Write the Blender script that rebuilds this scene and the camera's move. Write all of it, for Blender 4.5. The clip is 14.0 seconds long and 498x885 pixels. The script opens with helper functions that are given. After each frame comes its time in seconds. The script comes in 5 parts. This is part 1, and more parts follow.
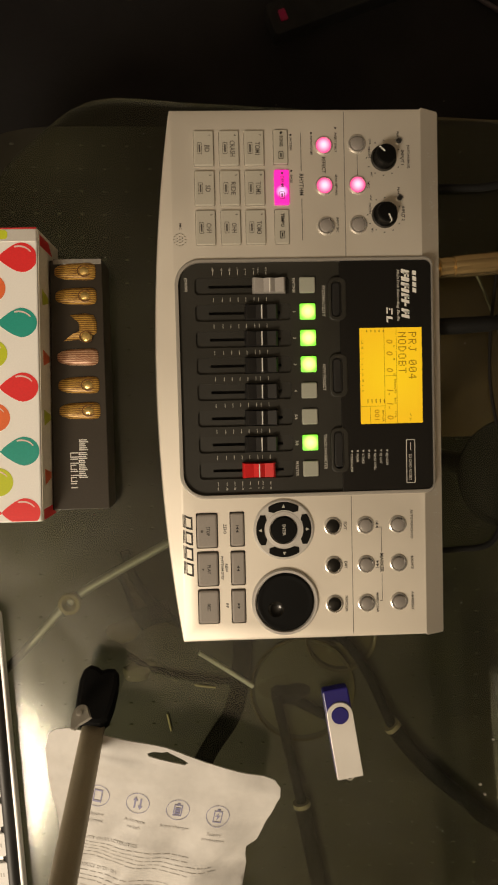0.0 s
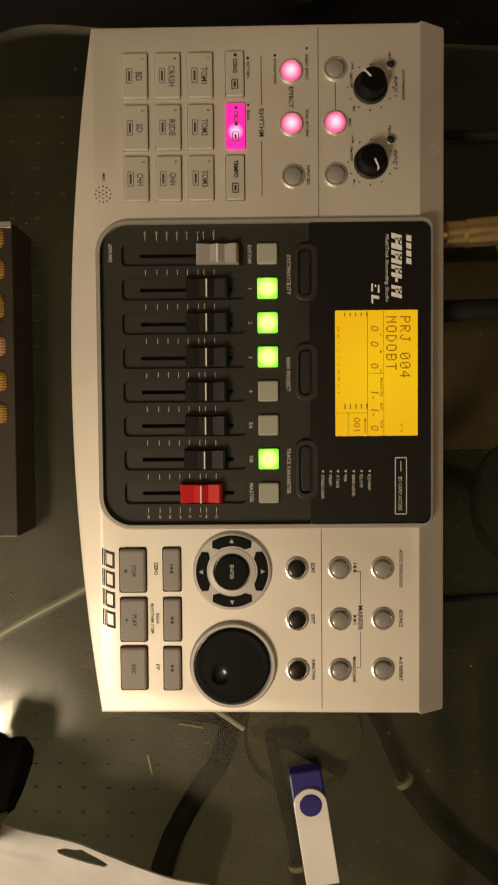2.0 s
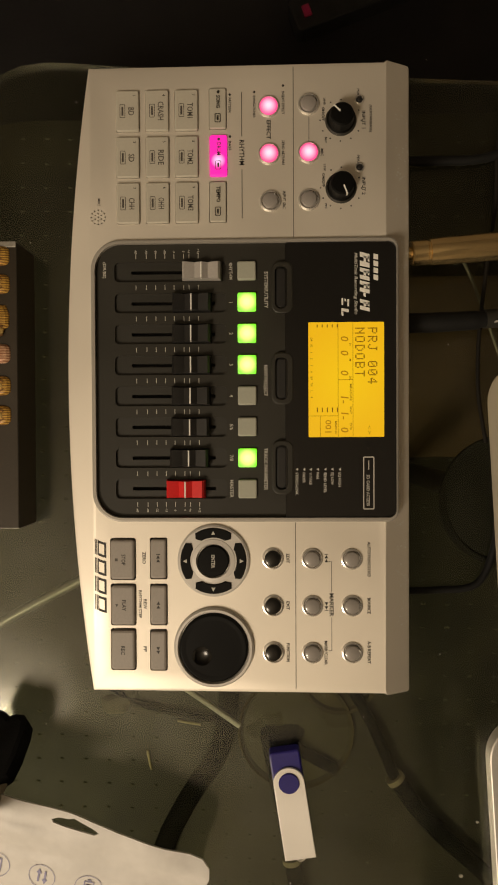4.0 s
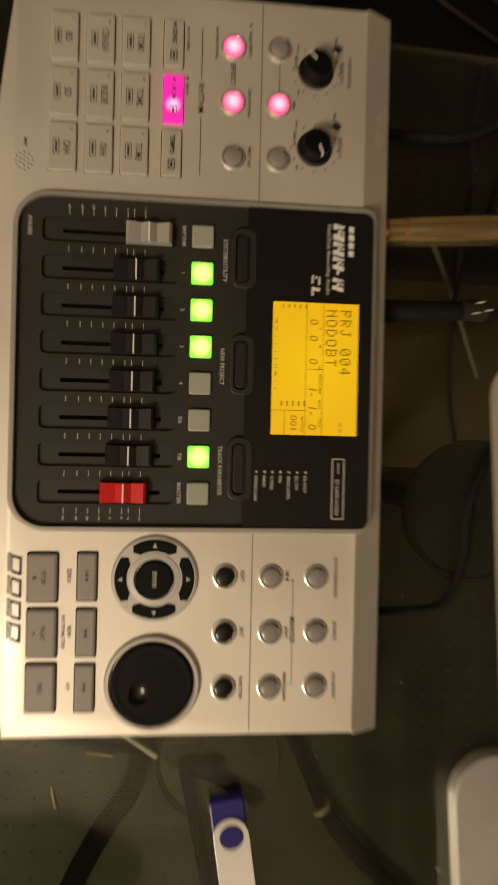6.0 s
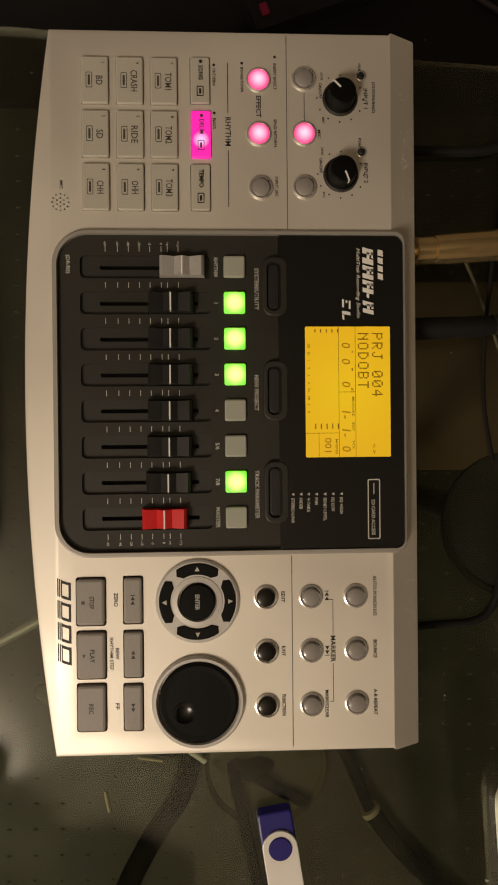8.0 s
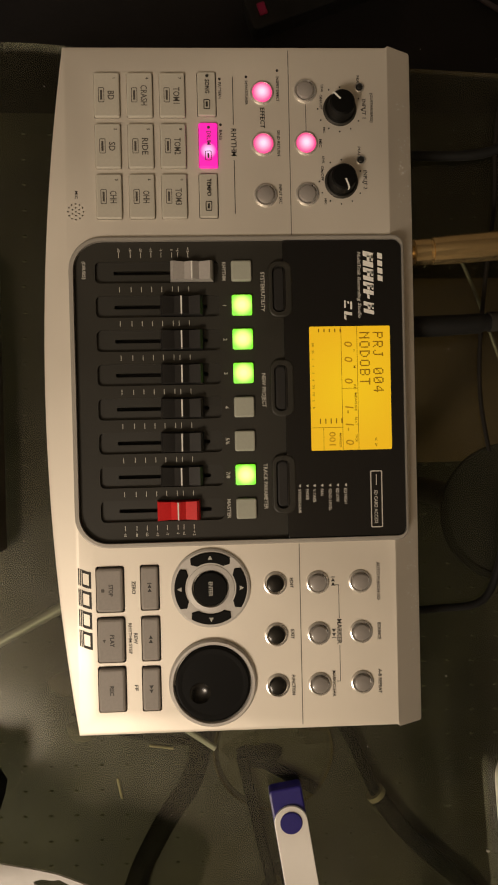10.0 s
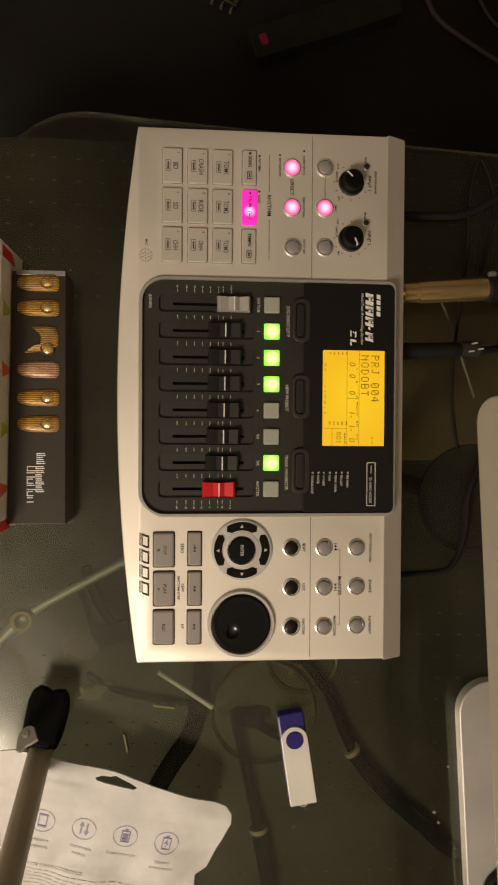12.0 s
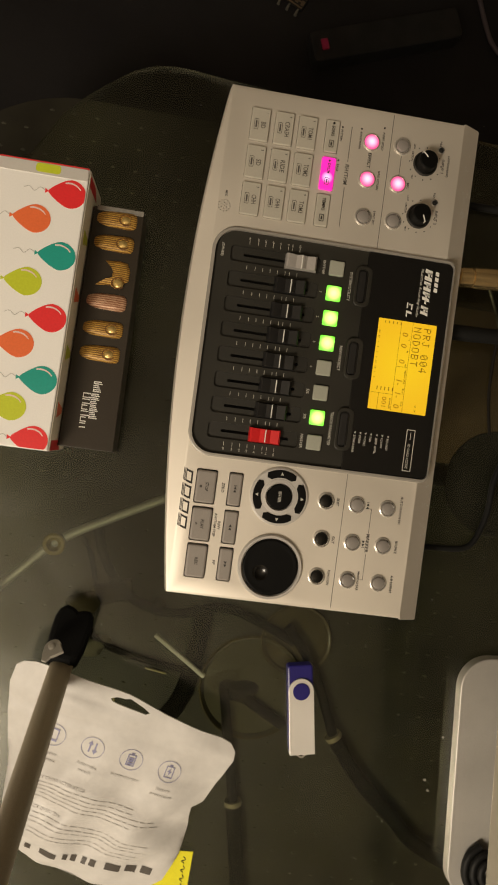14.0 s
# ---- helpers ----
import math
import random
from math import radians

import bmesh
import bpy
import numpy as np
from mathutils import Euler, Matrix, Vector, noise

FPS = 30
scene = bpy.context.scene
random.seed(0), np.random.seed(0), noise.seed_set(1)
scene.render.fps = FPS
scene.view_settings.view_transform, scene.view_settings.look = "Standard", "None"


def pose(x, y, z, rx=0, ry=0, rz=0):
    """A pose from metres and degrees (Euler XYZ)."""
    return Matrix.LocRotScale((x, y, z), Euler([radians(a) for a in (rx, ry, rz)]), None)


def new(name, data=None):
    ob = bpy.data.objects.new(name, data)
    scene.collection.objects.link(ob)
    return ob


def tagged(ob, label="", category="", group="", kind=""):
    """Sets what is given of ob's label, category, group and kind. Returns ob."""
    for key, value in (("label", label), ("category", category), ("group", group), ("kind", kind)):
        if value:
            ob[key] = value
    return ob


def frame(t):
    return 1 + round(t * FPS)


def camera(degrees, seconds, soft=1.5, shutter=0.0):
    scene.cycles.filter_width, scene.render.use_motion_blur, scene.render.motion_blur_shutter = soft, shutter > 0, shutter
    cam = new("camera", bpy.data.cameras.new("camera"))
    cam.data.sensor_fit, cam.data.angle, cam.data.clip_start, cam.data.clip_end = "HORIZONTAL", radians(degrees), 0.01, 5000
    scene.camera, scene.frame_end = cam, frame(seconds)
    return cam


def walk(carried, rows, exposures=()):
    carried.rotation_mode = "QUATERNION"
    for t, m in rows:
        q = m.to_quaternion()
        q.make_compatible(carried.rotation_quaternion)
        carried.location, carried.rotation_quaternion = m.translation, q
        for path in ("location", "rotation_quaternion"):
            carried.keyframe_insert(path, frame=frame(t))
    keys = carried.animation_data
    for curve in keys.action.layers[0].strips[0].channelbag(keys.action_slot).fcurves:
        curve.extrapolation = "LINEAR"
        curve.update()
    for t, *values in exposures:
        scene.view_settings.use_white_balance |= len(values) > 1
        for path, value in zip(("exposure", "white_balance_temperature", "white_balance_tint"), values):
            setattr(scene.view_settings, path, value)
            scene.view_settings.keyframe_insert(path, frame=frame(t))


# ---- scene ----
from mathutils import geometry

cam = camera(40.0, 14.0, soft=1.9, shutter=0.4)
PATH = [
    (0, -0.0547, -0.0194, 0.4375, -2.39, -2.87, -1.43),
    (0.5, -0.0540, -0.0175, 0.4254, -2.89, -2.02, -0.67),
    (1, -0.0520, -0.0219, 0.4284, -3.02, -2.28, -0.70),
    (1.5, -0.0303, -0.0246, 0.3716, -3.48, -1.46, 0.11),
    (2, -0.0054, -0.0189, 0.3482, -2.08, 0.60, -0.50),
    (2.5, -0.0154, -0.0162, 0.4427, -1.24, -4.21, -1.37),
    (2.7, -0.0069, -0.0170, 0.4805, -1.85, -5.00, -1.11),
    (3, -0.0005, -0.0263, 0.4082, -2.10, -4.02, -0.19),
    (3.5, 0.0159, -0.0241, 0.3506, -1.07, 2.12, 0.01),
    (3.7, 0.0148, -0.0242, 0.3701, -0.99, 2.13, -0.28),
    (5.8, -0.0320, -0.0201, 0.3863, -1.66, -7.79, 0.62),
    (6, -0.0099, -0.0308, 0.3260, -0.16, -6.23, 1.26),
    (6.5, -0.0025, -0.0223, 0.2745, 0.79, -1.34, 0.74),
    (7, -0.0038, -0.0141, 0.2989, 0.08, 0.22, 0.86),
    (7.5, -0.0129, -0.0169, 0.3403, -0.50, -3.70, 0.20),
    (8, -0.0092, -0.0190, 0.3328, -0.34, -2.94, -0.55),
    (8.2, -0.0153, -0.0240, 0.3384, 0.67, -3.74, -1.05),
    (10.3, -0.0131, -0.0185, 0.3534, -0.80, -2.79, -1.29),
    (10.5, -0.0168, -0.0182, 0.3703, -0.78, -3.20, -1.21),
    (11, -0.0340, -0.0149, 0.4281, -1.23, -5.61, -0.28),
    (11.5, -0.0452, -0.0189, 0.4370, -1.25, -6.85, -0.00),
    (12, -0.0470, -0.0185, 0.4349, -1.07, -5.01, 0.32),
    (12.5, -0.0446, -0.0231, 0.4252, -1.36, -3.37, 0.53),
    (13, -0.0605, -0.0253, 0.4263, -0.84, -3.06, 2.05),
    (13.5, -0.0749, -0.0440, 0.4404, -0.90, -4.62, 4.95),
    (14, -0.0783, -0.0567, 0.4501, -0.82, -5.52, 7.54),
]
walk(cam, [(t, pose(x, y, z, rx, ry, rz)) for t, x, y, z, rx, ry, rz in PATH],
     [(0.0, 0.04, 6550, 10), (1.0, -0.05, 6700, 10), (2.0, -0.1, 6950, 10), (3.0, 0.02, 6600, 10), (3.5, -0.06, 6750, 10), (6.0, -0.1, 6850, 11), (7.0, -0.35, 6900, 12),
      (8.2, -0.2, 6350, 12), (10.5, -0.1, 6500, 13), (11.5, 0.03, 6300, 13), (12.5, 0.06, 6300, 11), (14.0, 0.05, 6300, 9)])

# ---- world, lamp ----
world = bpy.data.worlds.new("night")
world.use_nodes = True
world.node_tree.nodes["Background"].inputs[0].default_value = (1.0, 0.8, 0.55, 1)
world.node_tree.nodes["Background"].inputs[1].default_value = 0.018
scene.world = world

LAMP = (-0.62, -0.80, 1.02)
lamp_data = bpy.data.lights.new("lamp_bulb", "POINT")
lamp_data.shadow_soft_size, lamp_data.energy, lamp_data.color = 0.19, 53.0, (1.0, 0.84, 0.645)
lamp_light = new("lamp_bulb", lamp_data)
lamp_light.location = LAMP


# ---- materials ----
def ramp(nt, stops):
    n = nt.nodes.new("ShaderNodeValToRGB")
    els = n.color_ramp.elements
    while len(els) < len(stops):
        els.new(0.5)
    for e, (p, c) in zip(els, stops):
        e.position, e.color = p, (*c, 1)
    return n


def mat(name, col, rough=0.5, metal=0.0, vary=0.12, grain=900.0, blotch=25.0, bump=0.05, coat=0.0, spec=0.5):
    """A painted, moulded or metal surface: fine grain, larger blotches, slight relief and uneven gloss."""
    m = bpy.data.materials.new(name)
    m.use_nodes = True
    nt = m.node_tree
    b = nt.nodes["Principled BSDF"]
    tc = nt.nodes.new("ShaderNodeTexCoord")
    fine, wide = nt.nodes.new("ShaderNodeTexNoise"), nt.nodes.new("ShaderNodeTexNoise")
    fine.inputs["Scale"].default_value, wide.inputs["Scale"].default_value = grain, blotch
    fine.inputs["Detail"].default_value, wide.inputs["Detail"].default_value = 2, 4
    for n in (fine, wide):
        nt.links.new(tc.outputs["Object"], n.inputs["Vector"])
    add = nt.nodes.new("ShaderNodeMath")
    add.operation = "ADD"
    nt.links.new(fine.outputs[0], add.inputs[0])
    nt.links.new(wide.outputs[0], add.inputs[1])
    half = nt.nodes.new("ShaderNodeMath")
    half.operation, half.inputs[1].default_value = "MULTIPLY", 0.5
    nt.links.new(add.outputs[0], half.inputs[0])
    lo, hi = [max(0.0, c * (1 - vary)) for c in col], [min(1.0, c * (1 + vary)) for c in col]
    r = ramp(nt, [(0.3, lo), (0.7, hi)])
    nt.links.new(half.outputs[0], r.inputs[0])
    nt.links.new(r.outputs[0], b.inputs["Base Color"])
    rr = nt.nodes.new("ShaderNodeMapRange")
    rr.inputs["From Min"].default_value, rr.inputs["From Max"].default_value = 0.3, 0.7
    rr.inputs["To Min"].default_value, rr.inputs["To Max"].default_value = rough * 0.85, min(1.0, rough * 1.15)
    nt.links.new(wide.outputs[0], rr.inputs["Value"])
    nt.links.new(rr.outputs[0], b.inputs["Roughness"])
    b.inputs["Metallic"].default_value = metal
    b.inputs["Coat Weight"].default_value = coat
    b.inputs["Specular IOR Level"].default_value = spec
    if bump:
        bp = nt.nodes.new("ShaderNodeBump")
        bp.inputs["Strength"].default_value, bp.inputs["Distance"].default_value = bump, 0.0005
        nt.links.new(fine.outputs[0], bp.inputs["Height"])
        nt.links.new(bp.outputs[0], b.inputs["Normal"])
    return m


def glow(name, centre, edge, strength, reach, base=0.5, off=(0.0, 0.0)):
    """A lit translucent cap, hottest over its lamp."""
    m = mat(name, (base, base, base), 0.35)
    nt = m.node_tree
    b = nt.nodes["Principled BSDF"]
    tc = nt.nodes.new("ShaderNodeTexCoord")
    mp = nt.nodes.new("ShaderNodeMapping")
    mp.inputs["Location"].default_value = (off[0], off[1], 0)
    mp.inputs["Scale"].default_value = (1, 1, 0)
    ln = nt.nodes.new("ShaderNodeVectorMath")
    ln.operation = "LENGTH"
    nt.links.new(tc.outputs["Object"], mp.inputs["Vector"])
    nt.links.new(mp.outputs[0], ln.inputs[0])
    mr = nt.nodes.new("ShaderNodeMapRange")
    mr.inputs["From Max"].default_value = reach
    nt.links.new(ln.outputs["Value"], mr.inputs["Value"])
    r = ramp(nt, [(0.15, centre), (0.75, edge)])
    nt.links.new(mr.outputs[0], r.inputs[0])
    nt.links.new(r.outputs[0], b.inputs["Emission Color"])
    b.inputs["Emission Strength"].default_value = strength
    return m


def glass_mat(name, tint, soft_gloss, dust):
    """Flat glass: clear, mirror-like by Fresnel, with a film of dust and wiped smears."""
    m = bpy.data.materials.new(name)
    m.use_nodes = True
    nt = m.node_tree
    nt.nodes.remove(nt.nodes["Principled BSDF"])
    out = nt.nodes["Material Output"]
    clear = nt.nodes.new("ShaderNodeBsdfTransparent")
    clear.inputs[0].default_value = (*tint, 1)
    gloss, haze = nt.nodes.new("ShaderNodeBsdfGlossy"), nt.nodes.new("ShaderNodeBsdfGlossy")
    gloss.inputs["Roughness"].default_value, haze.inputs["Roughness"].default_value = 0.13, 0.36
    fr = nt.nodes.new("ShaderNodeFresnel")
    fr.inputs["IOR"].default_value = 1.5
    mix1, mix2, mix3 = (nt.nodes.new("ShaderNodeMixShader") for _ in range(3))
    nt.links.new(fr.outputs[0], mix1.inputs[0])
    nt.links.new(clear.outputs[0], mix1.inputs[1])
    nt.links.new(gloss.outputs[0], mix1.inputs[2])
    tc = nt.nodes.new("ShaderNodeTexCoord")
    big, small = nt.nodes.new("ShaderNodeTexNoise"), nt.nodes.new("ShaderNodeTexNoise")
    big.inputs["Scale"].default_value, big.inputs["Detail"].default_value, big.inputs["Distortion"].default_value = 11, 6, 2.0
    small.inputs["Scale"].default_value, small.inputs["Detail"].default_value = 420, 2
    for n in (big, small):
        nt.links.new(tc.outputs["Object"], n.inputs["Vector"])
    mr = nt.nodes.new("ShaderNodeMapRange")
    mr.inputs["From Min"].default_value, mr.inputs["From Max"].default_value = 0.35, 0.72
    mr.inputs["To Min"].default_value, mr.inputs["To Max"].default_value = 0.0, soft_gloss * 2.4
    nt.links.new(big.outputs[0], mr.inputs["Value"])
    nt.links.new(mr.outputs[0], mix2.inputs[0])
    nt.links.new(mix1.outputs[0], mix2.inputs[1])
    nt.links.new(haze.outputs[0], mix2.inputs[2])
    film = nt.nodes.new("ShaderNodeBsdfDiffuse")
    film.inputs[0].default_value = (0.6, 0.6, 0.55, 1)
    ms = nt.nodes.new("ShaderNodeMapRange")
    ms.inputs["From Min"].default_value, ms.inputs["From Max"].default_value = 0.45, 0.8
    ms.inputs["To Min"].default_value, ms.inputs["To Max"].default_value = dust * 0.4, dust * 4.0
    nt.links.new(small.outputs[0], ms.inputs["Value"])
    nt.links.new(ms.outputs[0], mix3.inputs[0])
    nt.links.new(mix2.outputs[0], mix3.inputs[1])
    nt.links.new(film.outputs[0], mix3.inputs[2])
    nt.links.new(mix3.outputs[0], out.inputs[0])
    return m


SILVER = mat("silver_paint", (0.745, 0.70, 0.62), 0.52, 0.58, 0.05, 2500, 18, 0.04)
SILVER_DULL = mat("silver_button", (0.56, 0.54, 0.51), 0.4, 0.2, 0.06)
CHROME = mat("bright_ring", (0.72, 0.70, 0.66), 0.28, 0.75, 0.06)
# Panel charcoal darkened for the sunken fader wells, recess shade in the colour.
WELL = mat("shaded_charcoal_well", (0.018, 0.017, 0.013), 0.5, 0, 0.2, 2500, 25, 0.1)
DARK = mat("charcoal_plastic", (0.023, 0.0215, 0.0165), 0.52, 0, 0.2, 2500, 25, 0.15, 0, 0.36)
DARKER = mat("black_plastic", (0.013, 0.0125, 0.012), 0.45, 0, 0.25, 2500, 25, 0.1)
PIT = mat("dark_inside", (0.006, 0.006, 0.006), 0.8, 0, 0.2)
WINDOW = mat("gloss_black_window", (0.005, 0.005, 0.005), 0.16, 0, 0.25, 300, 20, 0.0, 0.3)
RIM = mat("dull_bronze_grey_rim", (0.36, 0.34, 0.305), 0.42, 0.3, 0.06)
KEYGREY = mat("grey_rubber_key", (0.285, 0.26, 0.235), 0.5, 0, 0.08)
PADGREY = mat("pad_rubber", (0.46, 0.435, 0.37), 0.55, 0, 0.05)
UNLIT = mat("unlit_lens", (0.36, 0.37, 0.31), 0.35, 0, 0.05)
WHEEL = mat("matt_black_wheel", (0.003, 0.003, 0.0026), 0.6, 0, 0.2, 2500, 25, 0.1, 0, 0.13)
LENS = mat("frosted_lens", (0.27, 0.25, 0.235), 0.3, 0, 0.05, coat=0.4)
REDCAP = mat("red_cap", (0.62, 0.018, 0.02), 0.4, 0, 0.08)
GREYCAP = mat("grey_cap", (0.36, 0.34, 0.32), 0.42, 0, 0.08)
INK = mat("black_print", (0.018, 0.016, 0.014), 0.5, 0, 0.1, bump=0)
SOFTINK = mat("faded_print", (0.075, 0.065, 0.055), 0.5, 0, 0.1, bump=0)
WHITE = mat("white_print", (0.78, 0.77, 0.72), 0.5, 0, 0.08, bump=0)
DIMWHITE = mat("grey_print", (0.48, 0.465, 0.42), 0.5, 0, 0.1, bump=0)
GREEN_LIT = glow("lit_green_lens", (1.0, 1.0, 0.28), (0.12, 0.62, 0.0), 1.6, 0.0066, 0.2)
PINK_LIT = glow("lit_pink_lens", (1.0, 0.60, 0.76), (1.0, 0.04, 0.24), 1.35, 0.0052, 0.15)
MAGENTA_LIT = glow("lit_magenta_key", (1.0, 0.60, 0.95), (1.0, 0.004, 0.38), 1.25, 0.0048, 0.05, (-0.0025, 0.0))
LCD = glow("lit_amber_display", (1.0, 0.59, 0.0), (0.95, 0.51, 0.0), 0.91, 0.034, 0.03)
LCDINK = mat("display_segments", (0.30, 0.15, 0.0), 0.6, 0, 0.1, bump=0)
LCDFAINT = mat("display_faint_segments", (0.60, 0.31, 0.0), 0.6, 0, 0.1, bump=0)
BRASS = mat("brushed_brass", (0.80, 0.60, 0.30), 0.2, 0.92, 0.12, 1800, 40)
# Shaded copy of the cable rubber for cables below the glass: darker, without sheen.
SHELFCABLE = mat("shaded_cable_rubber", (0.0035, 0.0035, 0.003), 0.95, 0, 0.2, bump=0.0, spec=0.05)
FLOORCABLE = mat("grey_cable", (0.075, 0.06, 0.07), 0.6, 0, 0.2)
BROWNCABLE = mat("brown_cable_rubber", (0.009, 0.007, 0.0045), 0.7, 0, 0.2, spec=0.2)
DUST = mat("grey_dust", (0.30, 0.29, 0.25), 0.9)
CABLE = mat("cable_rubber", (0.007, 0.007, 0.0065), 0.65, 0, 0.2, spec=0.25)
CARD = mat("gloss_white_card", (0.88, 0.87, 0.84), 0.32, 0, 0.04, 1200, 15, 0.02, 0.3)
CARDSIDE = mat("worn_card_side", (0.80, 0.75, 0.64), 0.5, 0, 0.12, 600, 40)
BLACKCARD = mat("black_card", (0.027, 0.0205, 0.0135), 0.34, 0, 0.2, 900, 20, 0.03, 0.2)
BAL = {"red": mat("red_balloon_print", (0.80, 0.030, 0.035), 0.35, 0, 0.08, coat=0.3), "orange": mat("orange_balloon_print", (0.84, 0.17, 0.05), 0.35, 0, 0.08, coat=0.3),
       "teal": mat("teal_balloon_print", (0.018, 0.35, 0.28), 0.35, 0, 0.08, coat=0.3), "green": mat("lime_balloon_print", (0.56, 0.63, 0.03), 0.35, 0, 0.08, coat=0.3)}
BALSHINE = mat("balloon_shine_print", (0.80, 0.62, 0.58), 0.35, 0, 0.05)
FILM = mat("matt_white_film", (0.59, 0.575, 0.55), 0.52, 0, 0.08, 160, 22, 0.45)
FAINTINK = mat("faint_grey_print", (0.50, 0.485, 0.46), 0.5, 0, 0.1, bump=0)
BROWNINK = mat("brown_print", (0.13, 0.055, 0.012), 0.5, 0, 0.15, bump=0)
BLUEINK = mat("blue_print", (0.25, 0.25, 0.40), 0.5, 0, 0.1, bump=0)
GREYINK = mat("grey_text_print", (0.47, 0.455, 0.435), 0.5, 0, 0.1, bump=0)
BLUE = mat("blue_plastic", (0.014, 0.010, 0.155), 0.35, 0, 0.15)
STEEL = mat("satin_steel", (0.74, 0.72, 0.68), 0.40, 0.35, 0.05, 2200, 30)
BRIGHT = mat("bare_metal", (0.60, 0.58, 0.54), 0.3, 0.9, 0.1)
TUBE = mat("anodised_tube", (0.36, 0.312, 0.222), 0.45, 0.3, 0.12, 1500, 30)
FOAM = mat("black_rubber_grip", (0.004, 0.004, 0.004), 0.85, 0, 0.3, 900, 60, 0.3, 0, 0.15)
PLATE = mat("dull_hinge_metal", (0.34, 0.32, 0.28), 0.45, 0.4, 0.12)
ALU = mat("satin_aluminium", (0.37, 0.34, 0.28), 0.46, 0.35, 0.05, 3000, 9, 0.03)
ALUFOOT = mat("satin_aluminium_foot", (0.54, 0.52, 0.48), 0.38, 0.35, 0.16, 3000, 26, 0.03)
SCREEN = mat("dark_screen_glass", (0.004, 0.004, 0.004), 0.06, 0, 0.1, bump=0)
KEYWHITE = mat("white_key", (0.70, 0.70, 0.69), 0.45, 0, 0.04)
KEYBASE = mat("keyboard_case", (0.76, 0.76, 0.75), 0.42, 0.2, 0.04)
YELLOW = mat("yellow_paper", (0.80, 0.74, 0.015), 0.7, 0, 0.06)
SHELF = mat("dark_matting", (0.0160, 0.0147, 0.0080), 0.6, 0, 0.92, 22, 7, 0.03)
STUD = mat("matting_stud", (0.075, 0.075, 0.056), 0.35, 0, 0.2)
FLOOR = mat("dark_carpet", (0.006, 0.005, 0.0055), 0.9, 0, 0.3, 200, 6, 0.2)
WALL = mat("dim_wall_paint", (0.42, 0.37, 0.30), 0.8, 0, 0.08, 300, 2)
WOOD = mat("brown_board", (0.115, 0.078, 0.042), 0.55, 0, 0.35, 260, 12, 0.1)
RING = mat("clear_plastic_rim", (0.13, 0.105, 0.045), 0.14, 0, 0.35, 300, 40)
DISHRIM = mat("smoky_plastic_rim", (0.070, 0.058, 0.028), 0.16, 0, 0.5, 60, 30)
STICK = mat("pale_plastic_stick", (0.66, 0.67, 0.68), 0.4, 0, 0.1)
GLOSSBLACK = mat("gloss_black_button", (0.006, 0.0058, 0.005), 0.2, 0, 0.2, bump=0)
BROWNPATCH = mat("brown_reflected_patch", (0.095, 0.078, 0.045), 0.8, 0, 0.3, 300, 40, 0.3)
PALE = mat("pale_rod", (0.17, 0.16, 0.13), 0.4, 0, 0.15)
GREYTHING = mat("grey_cloth", (0.13, 0.125, 0.10), 0.9, 0, 0.3, 400, 30, 0.3)
GLASS = glass_mat("table_glass", (0.78, 0.80, 0.66), 0.0075, 0.0012)


def gold_print(name, hi, lo, scale):
    m = mat(name, hi, 0.4, 0.2)
    nt = m.node_tree
    b = nt.nodes["Principled BSDF"]
    tc, wv, nz = nt.nodes.new("ShaderNodeTexCoord"), nt.nodes.new("ShaderNodeTexWave"), nt.nodes.new("ShaderNodeTexNoise")
    wv.bands_direction = "Y"
    wv.inputs["Scale"].default_value, wv.inputs["Distortion"].default_value, wv.inputs["Detail"].default_value = scale, 2.5, 2
    wv.inputs["Detail Scale"].default_value = 2.5
    nz.inputs["Scale"].default_value = 260
    nt.links.new(tc.outputs["Object"], wv.inputs["Vector"])
    nt.links.new(tc.outputs["Object"], nz.inputs["Vector"])
    mx = nt.nodes.new("ShaderNodeMath")
    mx.operation = "MULTIPLY"
    nt.links.new(wv.outputs[1], mx.inputs[0])
    nt.links.new(nz.outputs[0], mx.inputs[1])
    r = ramp(nt, [(0.05, lo), (0.5, hi)])
    nt.links.new(mx.outputs[0], r.inputs[0])
    nt.links.new(r.outputs[0], b.inputs["Base Color"])
    return m


GOLD = gold_print("gold_figure_print", (0.62, 0.37, 0.075), (0.17, 0.078, 0.013), 260)
ROSE = gold_print("copper_figure_print", (0.62, 0.41, 0.26), (0.26, 0.10, 0.045), 240)

# ---- mesh helpers: all lengths in millimetres ----
MM = 0.001


def part(name, bm, material, parent=None, label="", at=None, sharp=22.9):
    """One mesh object out of a bmesh in millimetres, under its parent."""
    for v in bm.verts:
        v.co *= MM
    bmesh.ops.recalc_face_normals(bm, faces=bm.faces[:])
    me = bpy.data.meshes.new(name)
    bm.to_mesh(me)
    bm.free()
    me.materials.append(material)
    me.polygons.foreach_set("use_smooth", [True] * len(me.polygons))
    me.set_sharp_from_angle(angle=radians(sharp))
    ob = new(name, me)
    ob.parent = parent
    if at:
        ob.location = Vector(at) * MM
    if label:
        tagged(ob, label)
    return ob


def again(ob, at, rz=0.0):
    """Another piece on the same mesh."""
    c = new(ob.name.split(".")[0], ob.data)
    c.parent = ob.parent
    c.location = Vector(at) * MM
    c.rotation_euler[2] = radians(rz)
    if "label" in ob:
        c["label"] = ob["label"]
    return c


def thing(name, label, category, m=None, group=""):
    e = new(name)
    e.empty_display_size = 0.01
    if m is not None:
        e.matrix_world = m
    return tagged(e, label, category, group)


